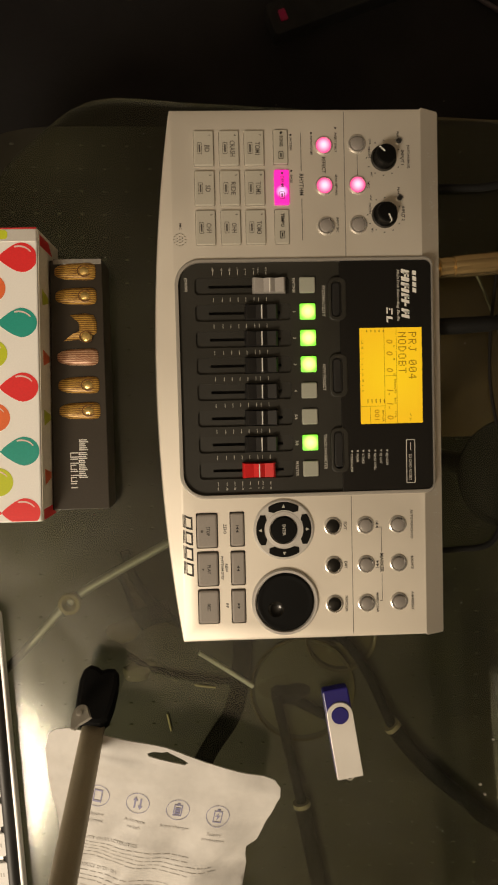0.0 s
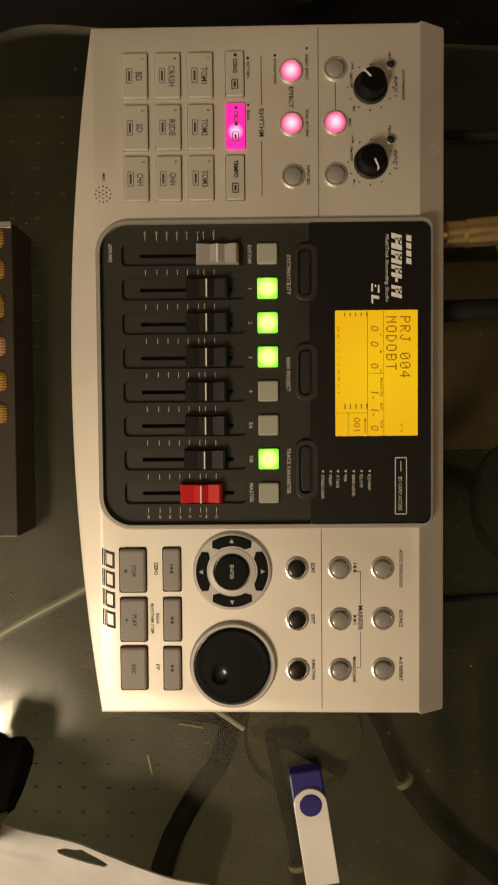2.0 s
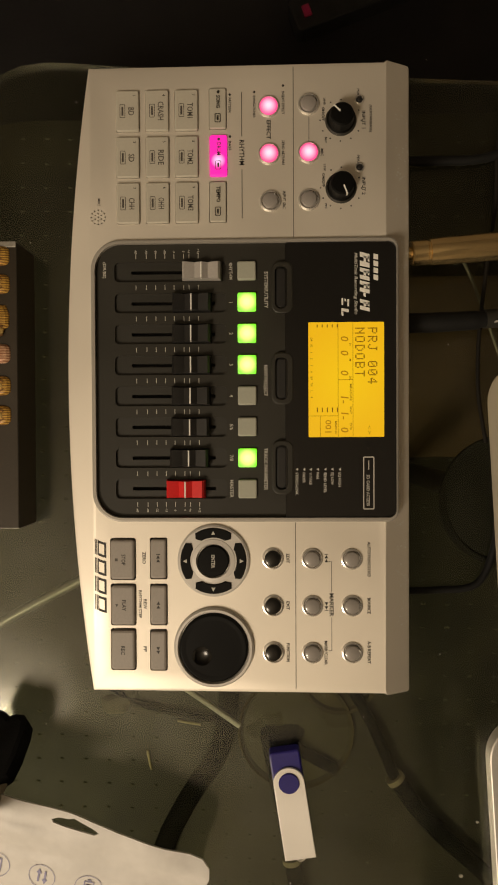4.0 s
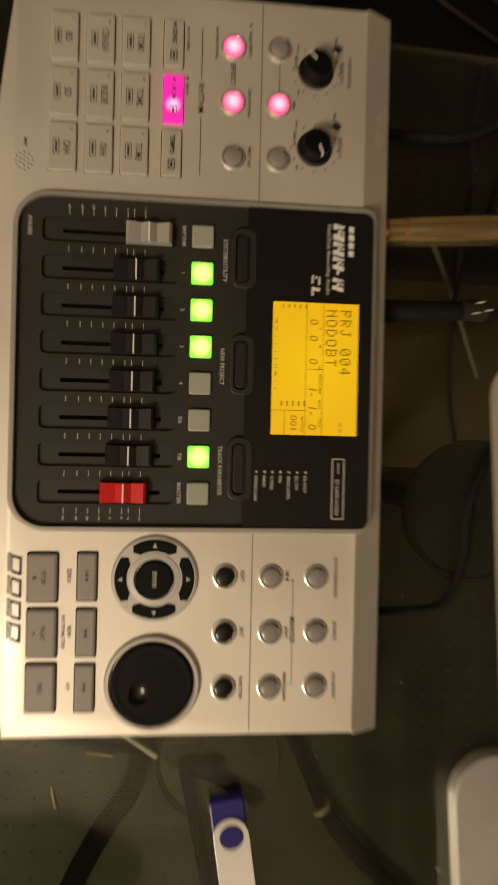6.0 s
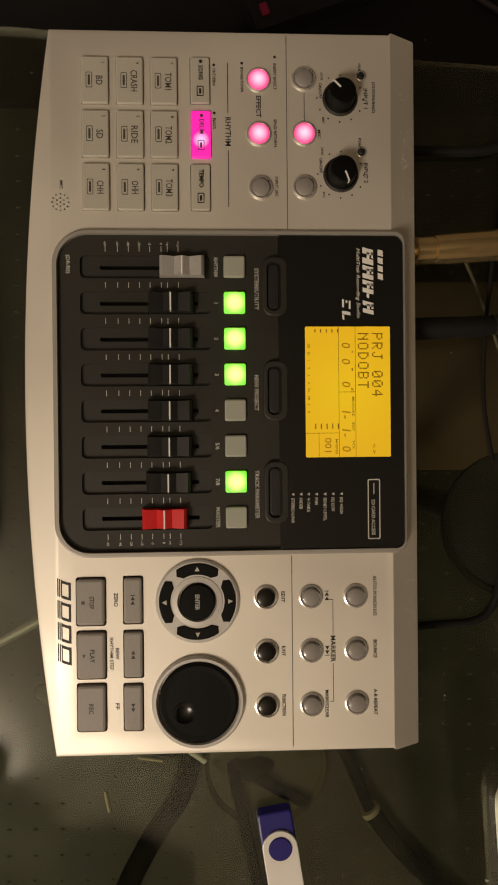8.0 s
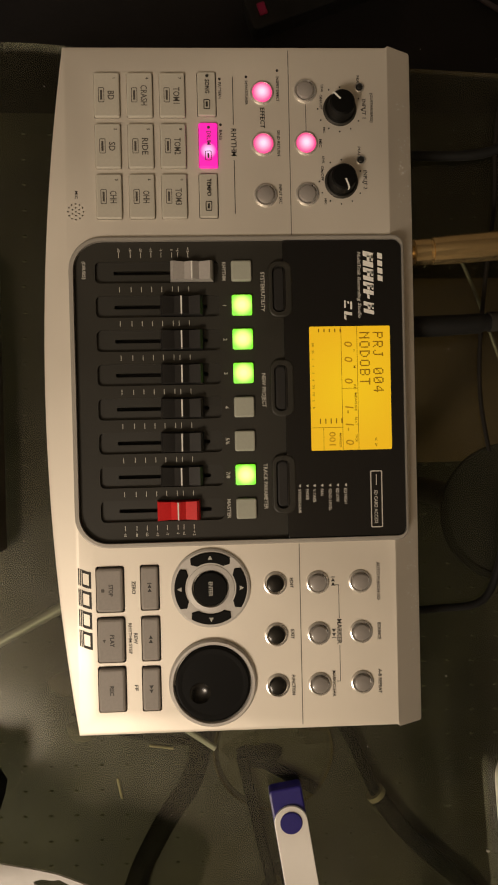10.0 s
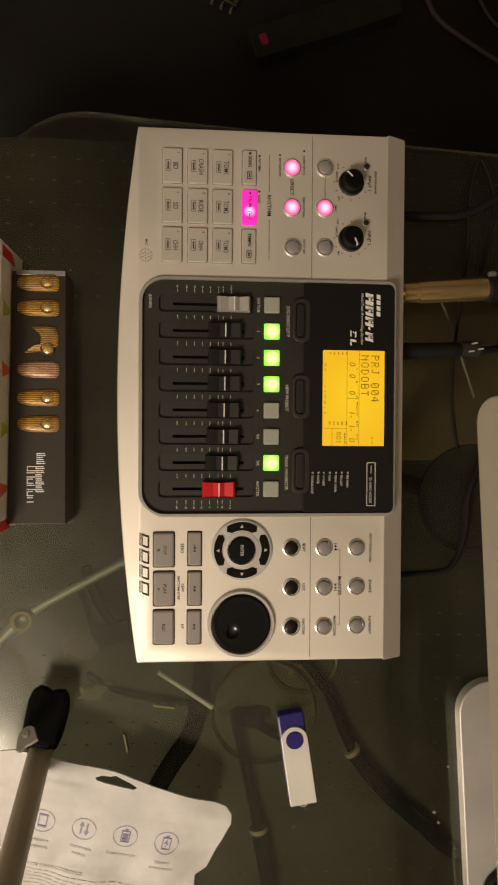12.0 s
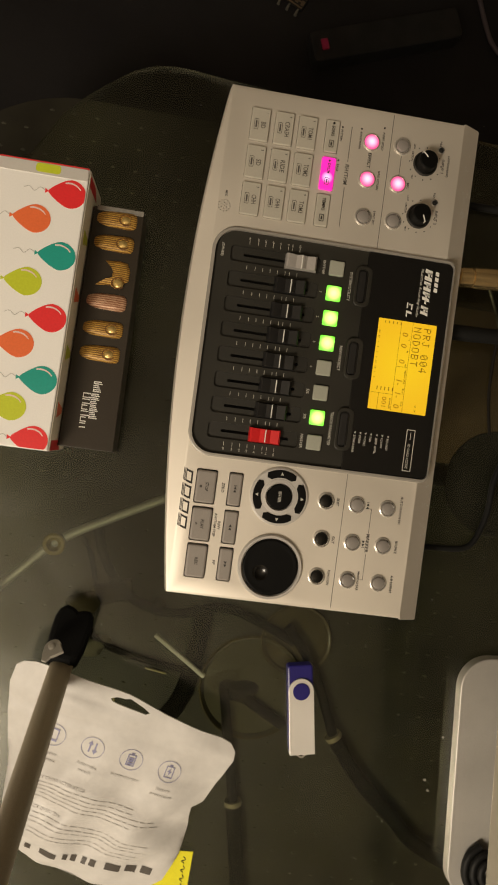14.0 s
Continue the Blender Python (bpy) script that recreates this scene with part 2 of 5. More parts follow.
def rrect(x0, x1, y0, y1, r, n=5):
    pts = []
    rs = r if isinstance(r, (tuple, list)) else (r,) * 4
    for (cx, cy, a), q in zip(((x1, y1, 0), (x0, y1, 90), (x0, y0, 180), (x1, y0, 270)), rs):
        sx, sy = (-1 if cx == x1 else 1), (-1 if cy == y1 else 1)
        for k in range(n + 1):
            t = radians(a + 90 * k / n)
            pts.append((cx + sx * q + q * math.cos(t), cy + sy * q + q * math.sin(t)))
    return pts


def circle(x, y, r, n=24):
    return [(x + r * math.cos(2 * math.pi * k / n), y + r * math.sin(2 * math.pi * k / n)) for k in range(n)]


def offs(pts, d):
    out, n = [], len(pts)
    for i, p in enumerate(pts):
        a, b = Vector(pts[i - 1]), Vector(pts[(i + 1) % n])
        p = Vector(p)
        e1, e2 = (p - a), (b - p)
        if e1.length < 1e-6 or e2.length < 1e-6:
            e1 = e2 = b - a
        n1, n2 = Vector((-e1.y, e1.x)).normalized(), Vector((-e2.y, e2.x)).normalized()
        out.append(tuple(p + d * (n1 + n2) / max(0.35, 1 + n1.dot(n2))))
    return out


def loop(bm, pts, z):
    return [bm.verts.new((x, y, z)) for x, y in pts]


def wall(bm, a, b):
    n = len(a)
    for i in range(n):
        bm.faces.new((a[i], a[(i + 1) % n], b[(i + 1) % n], b[i]))


def fill(bm, loops):
    flat = [v for lp in loops for v in lp]
    for tri in geometry.tessellate_polygon([[Vector((v.co.x, v.co.y, 0)) for v in lp] for lp in loops]):
        try:
            bm.faces.new([flat[i] for i in tri])
        except ValueError:
            pass


def prism(bm, pts, z0, z1, bev=0.0, holes=(), depth=None):
    """An upright prism with a bevelled top, and holes or wells sunk into it."""
    pts = [p for i, p in enumerate(pts) if (Vector(p) - Vector(pts[i - 1])).length > 1e-5]
    low = loop(bm, pts, z0)
    if bev > 0:
        mid = loop(bm, pts, z1 - bev)
        quarter = loop(bm, offs(pts, bev * 0.3), z1 - bev * 0.3)
        top = loop(bm, offs(pts, bev), z1)
        wall(bm, low, mid)
        wall(bm, mid, quarter)
        wall(bm, quarter, top)
    else:
        top = loop(bm, pts, z1)
        wall(bm, low, top)
    if holes:
        hl = [loop(bm, h, z1) for h in holes]
        for h, lp in zip(holes, hl):
            wall(bm, loop(bm, h, z0 if depth is None else z1 - depth), lp)
        fill(bm, [top] + hl)
    else:
        bm.faces.new(top)
        bm.faces.new(low[::-1])
    return bm


def lathe(bm, prof, n=32, x=0.0, y=0.0):
    rings = []
    for r, z in prof:
        rings.append([bm.verts.new((x, y, z))] if r < 1e-6 else loop(bm, circle(x, y, r, n), z))
    for a, b in zip(rings, rings[1:]):
        if len(a) == 1 and len(b) > 1:
            for i in range(n):
                bm.faces.new((a[0], b[i], b[(i + 1) % n]))
        elif len(b) == 1 and len(a) > 1:
            for i in range(n):
                bm.faces.new((a[i], a[(i + 1) % n], b[0]))
        elif len(a) > 1:
            wall(bm, a, b)
    return bm


def tube(bm, pts, r, n=10, steps=6, cap=True):
    """A round cable or rod through points."""
    P, n = [Vector(p) for p in pts], max(n, 16)
    path = []
    for i in range(len(P) - 1):
        p0, p1, p2, p3 = P[max(i - 1, 0)], P[i], P[i + 1], P[min(i + 2, len(P) - 1)]
        for k in range(steps if len(P) > 2 else 1):
            t = k / steps
            path.append(0.5 * (2 * p1 + (p2 - p0) * t + (2 * p0 - 5 * p1 + 4 * p2 - p3) * t * t + (3 * p1 - p0 - 3 * p2 + p3) * t**3))
    path.append(P[-1])
    prev, side = None, None
    for i, c in enumerate(path):
        d = (path[min(i + 1, len(path) - 1)] - path[max(i - 1, 0)]).normalized()
        ref = side if side is not None else (Vector((0, 0, 1)) if abs(d.z) < 0.9 else Vector((1, 0, 0)))
        side = (ref - d * ref.dot(d)).normalized()
        up = d.cross(side)
        rr = r[min(i * len(r) // len(path), len(r) - 1)] if isinstance(r, (list, tuple)) else r
        ring = [bm.verts.new(c + rr * (math.cos(2 * math.pi * k / n) * side + math.sin(2 * math.pi * k / n) * up)) for k in range(n)]
        if prev:
            wall(bm, prev, ring)
        elif cap:
            bm.faces.new(ring)
        prev = ring
    if cap:
        bm.faces.new(prev)
    return bm


def B():
    return bmesh.new()


WORDS = []


def text(parent, s, u, v, z, width=None, height=1.5, material=None, rz=0.0, shear=0.0, align="CENTER", name="lettering", warp=None):
    """A word, laid flat: its middle (or left end), its width and the height of its capitals in millimetres."""
    WORDS.append((parent, s, u, v, z, width, height, material or INK, rz, shear, align, name, warp))


def set_words():
    made = []
    for w in WORDS:
        c = bpy.data.curves.new("words", "FONT")
        c.body, c.size, c.shear, c.resolution_u, c.offset = w[1], 1.0, w[9], 2, (0.008 if w[7] is LCDINK or w[7] is LCDFAINT else 0.012 if w[6] > 2.2 else 0.018)
        made.append(new("words", c))
    dg = bpy.context.evaluated_depsgraph_get()
    dg.update()
    for (parent, s, u, v, z, width, height, material, rz, shear, align, name, warp), ob in zip(WORDS, made):
        me = bpy.data.meshes.new_from_object(ob.evaluated_get(dg))
        co = np.empty(len(me.vertices) * 3)
        me.vertices.foreach_get("co", co)
        co = co.reshape(-1, 3)
        lo, hi = co.min(0), co.max(0)
        k = height / 0.69
        wide = (hi[0] - lo[0]) * k
        kx = k * (width / wide if width else 1.0)
        x = (co[:, 0] - (lo[0] if align == "LEFT" else (lo[0] + hi[0]) / 2)) * kx
        y = (co[:, 1] - 0.345) * k
        c, sn = math.cos(radians(rz)), math.sin(radians(rz))
        X, Y = u + c * x - sn * y, v + sn * x + c * y
        Z = np.full(len(X), z) if warp is None else np.array([warp(a, b) for a, b in zip(X, Y)]) + z
        me.vertices.foreach_set("co", (np.stack([X, Y, Z], 1) * MM).ravel())
        me.materials.clear()
        me.materials.append(material)
        me.name = name
        bpy.data.objects.remove(ob)
        t = new(name, me)
        t.parent = parent


def bar(bm, u0, u1, v0, v1, z, slant=0.0, h=0.05):
    """A thin printed bar."""
    pts = [(u0, v0), (u1, v0), (u1 + slant, v1), (u0 + slant, v1)]
    prism(bm, pts, z, z + h)

# ---- structure: room, table, lower shelf ----
def slab(name, x0, x1, y0, y1, z0, z1, material, label, category, bev=0.0, r=0.0, kind="structure"):
    bm = B()
    prism(bm, rrect(x0, x1, y0, y1, r, 10) if r else [(x0, y0), (x1, y0), (x1, y1), (x0, y1)], z0, z1, bev)
    ob = part(name, bm, material)
    return tagged(ob, label, category, "", kind)


slab("floor", -2000, 2000, -2000, 2000, -760, -720, FLOOR, "dark carpeted floor under the glass desk", "floor")
# Ceiling and walls are an unseen shell, added for bounced lamplight and reflections.
slab("ceiling", -2000, 2000, -2000, 2000, 1700, 1740, WALL, "unseen plain ceiling added above the desk", "ceiling")
slab("wall_north", -2000, 2000, 2000, 2060, -720, 1700, WALL, "unseen plain wall added behind the desk", "wall")
slab("wall_south", -2000, 2000, -2060, -2000, -720, 1700, WALL, "unseen plain wall added near the lamp", "wall")
slab("wall_east", 2000, 2060, -2060, 2060, -720, 1700, WALL, "unseen plain wall added beyond the computer", "wall")
slab("wall_west", -2060, -2000, -2060, 2060, -720, 1700, WALL, "unseen plain wall added on the left side", "wall")

table = thing("glass_desk", "clear glass desk top with rounded corner, dusty and smeared", "desk")
bm = B()
prism(bm, [(-420, 92), (-420, -740), (-400, -760), (600, -760), (620, -740), (620, 125), (600, 138), (173, 162), (89, 166.5), (-74, 176), (-98, 178.2), (-112, 178.8), (-126, 177), (-140, 171), (-156, 159), (-168, 149), (-180, 137), (-188, 124), (-197, 108), (-215, 99), (-245, 93.5), (-300, 92)], -4.5, 0, 0.6)
top = part("glass_top", bm, GLASS, table, "clear dusty tempered glass sheet")
top.visible_shadow = False
# steel bar and clear pad that carry the glass
mid = Vector((-152, -140))
bm = B()
tube(bm, [(-240, -226, -19), (-185, -173, -19), (-160, -147, -19), (-148, -137, -19), (-130, -126.5, -19), (-87, -104, -19), (60, -27, -19)], 2.9, 14, 4)
part("support_bar", bm, mat("dull_steel_bar", (0.25, 0.25, 0.24), 0.45, 0.4), table, "thin dull steel bar under the glass")
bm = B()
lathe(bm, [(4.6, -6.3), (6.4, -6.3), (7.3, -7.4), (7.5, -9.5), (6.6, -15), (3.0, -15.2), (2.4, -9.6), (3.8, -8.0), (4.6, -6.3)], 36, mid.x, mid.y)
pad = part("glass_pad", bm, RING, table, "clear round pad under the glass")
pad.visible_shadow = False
bm = B()
lathe(bm, [(0, -7.4), (30, -7.4), (33.4, -8), (33.4, -14), (27, -14), (24, -17), (9, -19), (9, -346), (0, -346)], 40, 142, -64)
lathe(bm, [(33.5, -6.6), (36.5, -6.6), (37, -8.5), (33.5, -10), (33.5, -6.6)], 56, 142, -64)
part("leg_mount", bm, DARKER, table, "round black leg mount under the glass")
bm = B()
tube(bm, [(112, 82, -7.4), (126, 50, -7.4), (142, 4, -7.4)], 0.9, 8)
part("glass_rod", bm, PALE, table, "thin pale rod under the glass")
for x, y in ((-350, -690), (560, -690), (560, 120), (-350, 60)):
    bm = B()
    lathe(bm, [(0, -719), (19, -719), (19, -4.6), (0, -4.6)], 24, x, y)
    part("leg", bm, DARKER, table)

for ob in table.children:
    if not ob.name.startswith(("glass_top", "leg")):
        ob.location.z += 1.5 * MM

lower = thing("lower_shelf", "dark studded matting sheet on the shelf below the glass", "shelf")
bm = B()
prism(bm, rrect(-400, 600, -740, 300, (20, 170, 20, 20), 12), -346, -336, 1)
part("shelf_board", bm, SHELF, lower)
for x, y in ((-390, -730), (590, -730), (590, 290), (-330, 220)):
    bm = B()
    lathe(bm, [(0, -719), (9, -719), (9, -346), (0, -346)], 12, x, y)
    part("post", bm, DARKER, lower)
bm = B()
rng = random.Random(4)
for i in range(-14, 20):
    for j in range(-27, 12):
        x = i * 25 + j * 0.6 + rng.uniform(-0.5, 0.5)
        y = j * 25 - i * 0.6 + rng.uniform(-0.5, 0.5)
        if -390 < x < 590 and -730 < y < 290 and not (x < -230 and y > 130 and math.hypot(x + 230, y - 130) > 164):
            vs = [bm.verts.new((x + 3.0 * math.cos(a), y + 1.5 * math.sin(a), -336)) for a in (0, 1.05, 2.09, 3.14, 4.19, 5.24)]
            tp = bm.verts.new((x, y, -334.6))
            for k in range(6):
                bm.faces.new((vs[k], vs[(k + 1) % 6], tp))
st = part("studs", bm, STUD, lower)
tagged(st, "rows of small embossed studs", kind="stuff")

# ---- multitrack recorder; its own frame: u to its right, v to its back ----
rec = thing("multitrack_recorder", "silver multitrack recorder with black fader panel and lit display", "recorder", pose(0, 0, 0, 0, 0, -90))
TOP = 45.6


def front(u):
    return -88.2 + 11.2 * (u / 151.0) ** 2


outline = [(-151.8, 79.4), (-152.9, 79.0), (-153.3, 78.0), (-152.3, 66.0)] + [(u, front(u)) for u in np.linspace(-151.9, 151.9, 29)] + [(152.9, 66.0), (153.8, 78.0), (153.4, 79.0), (152.4, 79.4)]
ring_top = []
for (u, v), (a, b) in zip(outline, offs(outline, 2.6)):
    ring_top.append((min(150.6, max(-150.0, a)), 66.5) if v > 70 else (a, b))
PADS = [(uc, vc) for vc in (-56.9, -42.65, -28.55) for uc in (-129.6, -107.5, -85.6)]
RKEYS = [(-130.2, -13.5), (-107.8, -13.3), (-85.8, -13.6)]
TRANS = [(86.4, -60.9), (108.6, -60.8), (130.5, -60.9)]
SMALL = [(86.1, -43.5), (108.6, -43.5), (130.8, -43.7)]
holes = [rrect(-66.5, 66.5, -73.8, 62, (4, 4, 13, 13), 8)]
for uc, vc in PADS:
    holes.append(rrect(uc - 9.85, uc + 9.85, vc - 5.75, vc + 5.75, 0.8, 2))
for uc, vc in RKEYS:
    holes.append(rrect(uc - 9.9, uc + 9.9, vc - 4.3, vc + 4.3, 0.8, 2))
for uc, vc in TRANS:
    holes.append(rrect(uc - 10.3, uc + 10.3, vc - 6.3, vc + 6.3, 1.2, 3))
for uc, vc in SMALL:
    holes.append(rrect(uc - 10.2, uc + 10.2, vc - 4.3, vc + 4.3, 1.0, 3))
MIC = []
for rr, k in ((0, 1), (1.7, 6), (3.4, 12)):
    MIC += [(-79.4 + rr * math.cos(6.283 * i / k), -71.6 + rr * math.sin(6.283 * i / k)) for i in range(k)]
holes += [circle(u, v, 0.42, 6) for u, v in MIC]
bm = B()
l0 = loop(bm, offs(outline, 3), 5)
l1 = loop(bm, outline, 12)
l2 = loop(bm, [(u, v) for u, v in outline], 36.8)
l3 = loop(bm, [(a, b) for (a, b), (u, v) in zip(offs(outline, 0.5), outline)], 38.2)
l4 = loop(bm, [(a, 67.3 if v > 70 else b) for (a, b), (u, v) in zip(offs(outline, 1.2), outline)], 45.1)
l5 = loop(bm, ring_top, TOP)
for a, b in ((l0, l1), (l1, l2), (l2, l3), (l3, l4), (l4, l5)):
    wall(bm, a, b)
bm.faces.new(l0[::-1])
hl = [loop(bm, h, TOP) for h in holes]
for h, lp in zip(holes, hl):
    wall(bm, loop(bm, h, TOP - 4), lp)
fill(bm, [l5] + hl)
shell = part("case", bm, SILVER, rec, "satin silver plastic case")
bm = B()
prism(bm, rrect(-148, 148, -72, 66, 2), 30, 40.5)
part("inner_tray", bm, PIT, rec, "dark inside of the case")
for u, v in ((-135, 65), (135, 65), (-135, -62), (135, -62)):
    bm = B()
    lathe(bm, [(0, 0), (7, 0), (7.5, 1), (7.5, 5.5), (0, 5.5)], 20, u, v)
    part("rubber_foot", bm, DARKER, rec)
# seam across the top
bm = B()
SEAM = mat("seam_shadow_gap", (0.12, 0.11, 0.09), 0.7)
bar(bm, -149.5, -68.6, 22.5, 22.85, TOP + 0.02)
part("seam", bm, SEAM, rec)
bm = B()
bar(bm, 68.6, 149.5, 22.9, 23.25, TOP + 0.02)
part("seam", bm, SEAM, rec)
# chipped paint on the rear edge
bm = B()
rng = random.Random(11)
for k in range(150):
    u = rng.choice([-128, -112, -100, -86, -60, -20, 10, 34, 42, 60, 75, 96, 118]) + rng.gauss(0, 4.5)
    v = rng.uniform(71.5, 78.0)
    bar(bm, u, u + rng.uniform(0.2, 0.8), v, v + rng.uniform(0.2, 1.1), 0, rng.uniform(-0.3, 0.3), 0.06)
for v in bm.verts:
    v.co.z += 45.2 - (v.co.y - 67.3) * 0.59
tagged(part("paint_chips", bm, WHITE, rec, "bright chips on the worn rear edge"), kind="stuff")

# rim round the black panel
bm = B()
prism(bm, rrect(-68.2, 68.2, -75.4, 72.6, (5, 5, 14.5, 14.5), 9), 44, 46.9, 0.8, [rrect(-66.2, 66.2, -73.4, 71.6, (4, 4, 12.8, 12.8), 9)])
part("panel_rim", bm, RIM, rec, "raised grey rim round the panel")
# fader panel with eight wells
FU = [-52.9 + 15.03 * k for k in range(8)]
wells = [rrect(u - 4.75, u + 4.75, -64.2, -9.9, 2.2, 4) for u in FU]
bm = B()
prism(bm, rrect(-66.3, 66.3, -73.5, 24, (1, 1, 12.9, 12.9), 9), 41.0, 44.7, 0.4, wells)
panel = part("fader_panel", bm, DARK, rec, "charcoal panel with eight fader wells")
for u in FU:
    bm = B()
    prism(bm, rrect(u - 4.75, u + 4.75, -64.2, -9.9, 2.2, 4), 40.6, 43.2, 0.0, [rrect(u - 0.85, u + 0.85, -56.3, -15.5, 0.5, 2)])
    part("fader_well", bm, WELL, panel)
# tick rows and scale figures
TV = [-53.7, -48.6, -44.1, -39.6, -35.2, -30.5, -27.9, -23.4]
for k in range(9):
    uc = -60.4 + 15.03 * k
    for v in TV:
        if k == 0 and v == TV[0]:
            bm = B()
            bar(bm, -1.15, 1.15, -0.15, 0.15, 44.72)
            tick = part("tick", bm, DIMWHITE, panel, "", (uc, v, 0))
        else:
            again(tick, (uc, v, 0))
for k, s in enumerate(("-60", "-40", "-20", "-10", "-5", "0", "+6", "+12")):
    for uc in (-62.6, 62.6):
        text(panel, s, uc, TV[k], 44.8, None, 1.0, DIMWHITE)


def cap(bm, u, vc, wide=4.5, long=9.6):
    prof = [(-long, 42.8, 1.0), (-long + 0.5, 47.4, 0.95), (-long + 1.5, 48.6, 0.9), (-5.4, 48.0, 0.88), (-3.2, 47.3, 0.86), (-0.6, 49.0, 0.84), (0.6, 49.0, 0.84),
            (3.2, 47.3, 0.86), (5.4, 48.0, 0.88), (long - 1.5, 48.6, 0.9), (long - 0.5, 47.4, 0.95), (long, 42.8, 1.0)]
    rows = [[bm.verts.new((u + s * wide * q, vc + v, z)) for s in (-1, 1)] for v, z, q in prof]
    low = [[bm.verts.new((u + s * wide, vc + v, 42.8)) for s in (-1, 1)] for v, z, q in prof]
    for i in range(len(prof) - 1):
        bm.faces.new((rows[i][0], rows[i][1], rows[i + 1][1], rows[i + 1][0]))
        for s in (0, 1):
            bm.faces.new((low[i][s], low[i + 1][s], rows[i + 1][s], rows[i][s]))
    bm.faces.new((low[0][0], low[0][1], low[-1][1], low[-1][0]))


CV = [-21.8, -26.6, -26.8, -27.0, -27.3, -27.6, -28.2, -30.0]
for k, (u, vc) in enumerate(zip(FU, CV)):
    bm = B()
    m_, lb = (GREYCAP, "light grey fader cap") if k == 0 else (REDCAP, "red master fader cap") if k == 7 else (DARKER, "black fader cap")
    cap(bm, u, vc)
    c = part("fader_cap", bm, m_, rec, lb)
    bm = B()
    bar(bm, u - 3.75, u + 3.75, vc - 0.3, vc + 0.3, 49.02)
    bar(bm, u + 3.9, u + 4.1, vc - 0.28, vc + 0.28, 47.4, 0, 1.5)
    part("index_line", bm, WHITE, c)
# track keys
bm = B()
prism(bm, rrect(-4.55, 4.55, -4.5, 4.5, 0.9, 3), 43.5, 46.2, 0.7)
lit = part("track_key", bm, GREEN_LIT, rec, "square key lit bright green", (FU[1], 0, 0))
for k in (2, 3, 6):
    again(lit, (FU[k], 0, 0))
bm = B()
prism(bm, rrect(-4.55, 4.55, -4.5, 4.5, 0.9, 3), 43.5, 46.2, 0.7)
dull = part("track_key", bm, UNLIT, rec, "square key, pale and unlit", (FU[0], 0, 0))
for k in (4, 5, 7):
    again(dull, (FU[k], 0, 0))
for k, s in enumerate(("RHYTHM", "1", "2", "3", "4", "5/6", "7/8", "MASTER")):
    text(panel, s, FU[k], -7.7, 44.8, {"RHYTHM": 8.0, "MASTER": 8.6}.get(s), 1.6, DIMWHITE)
text(panel, "(DR/BS)", -54, -69.0, 44.8, 7.8, 1.4, DIMWHITE)
text(panel, "SYSTEM/UTILITY", -43.7, 9.4, 44.8, 17.6, 1.7, DIMWHITE)
text(panel, "NEW PROJECT", 0.0, 9.0, 44.8, 15, 1.7, DIMWHITE)
text(panel, "TRACK PARAMETER", 42.8, 8.9, 44.8, 20.4, 1.7, DIMWHITE)

# display window
bm = B()
prism(bm, rrect(-66.1, 66.1, 18.4, 71.5, (4, 4, 1, 1), 5), 42, 46.1, 0.4)
window = part("display_window", bm, WINDOW, rec, "glossy black display window")
for uc, w in ((-44.6, 10.3), (-0.9, 10.4), (41.9, 10.9)):
    bm = B()
    prism(bm, rrect(uc - w - 2.2, uc + w + 2.2, 11.8, 22.3, 4.0, 6), 43, 46.5, 0.7, [rrect(uc - w, uc + w, 13.5, 19.5, 2.8, 5)], 2.0)
    hs = part("key_surround", bm, DARK, rec)
    bm = B()
    prism(bm, rrect(uc - w + 0.25, uc + w - 0.25, 13.7, 19.3, 2.6, 5), 42.5, 45.4, 1.0)
    part("soft_key", bm, DARKER, hs, "black oval key")
bm = B()
prism(bm, rrect(-27.7, 27.4, -18.1, 18.1, 0.4, 2), 45.4, 46.2)
lcd = part("display", bm, LCD, window, "amber backlit liquid crystal display", (0, 47.6, 0))
bm = B()
zz = 46.25
for v in (50.8, 43.7):
    bar(bm, -27.6, 27.3, v - 47.6 - 0.1, v - 47.6 + 0.1, zz)
bar(bm, 17.1, 17.3, -18, 43.7 - 47.6, zz)
bar(bm, -0.2, 0.0, 43.7 - 47.6, 50.8 - 47.6, zz)
bar(bm, 17.3, 27.3, 35 - 47.6, 35.2 - 47.6, zz)
for k in range(5):
    v = 33.5 + k * 2.4
    bar(bm, -26.6, -25.2, v - 47.6, v - 47.1, zz)
    bar(bm, 13.2, 15.4, v - 47.6, v - 47.1, zz)
tagged(part("display_grid", bm, LCDINK, lcd), kind="stuff")
DOTS = {"P": "1E 11 11 1E 10 10 10", "R": "1E 11 11 1E 14 12 11", "J": "07 02 02 02 02 12 0C", "0": "0E 11 13 15 19 11 0E", "4": "02 06 0A 12 1F 02 02",
        "N": "11 19 15 13 11 11 11", "O": "0E 11 11 11 11 11 0E", "D": "1C 12 11 11 11 12 1C", "B": "1E 11 11 1E 11 11 1E", "T": "1F 04 04 04 04 04 04"}
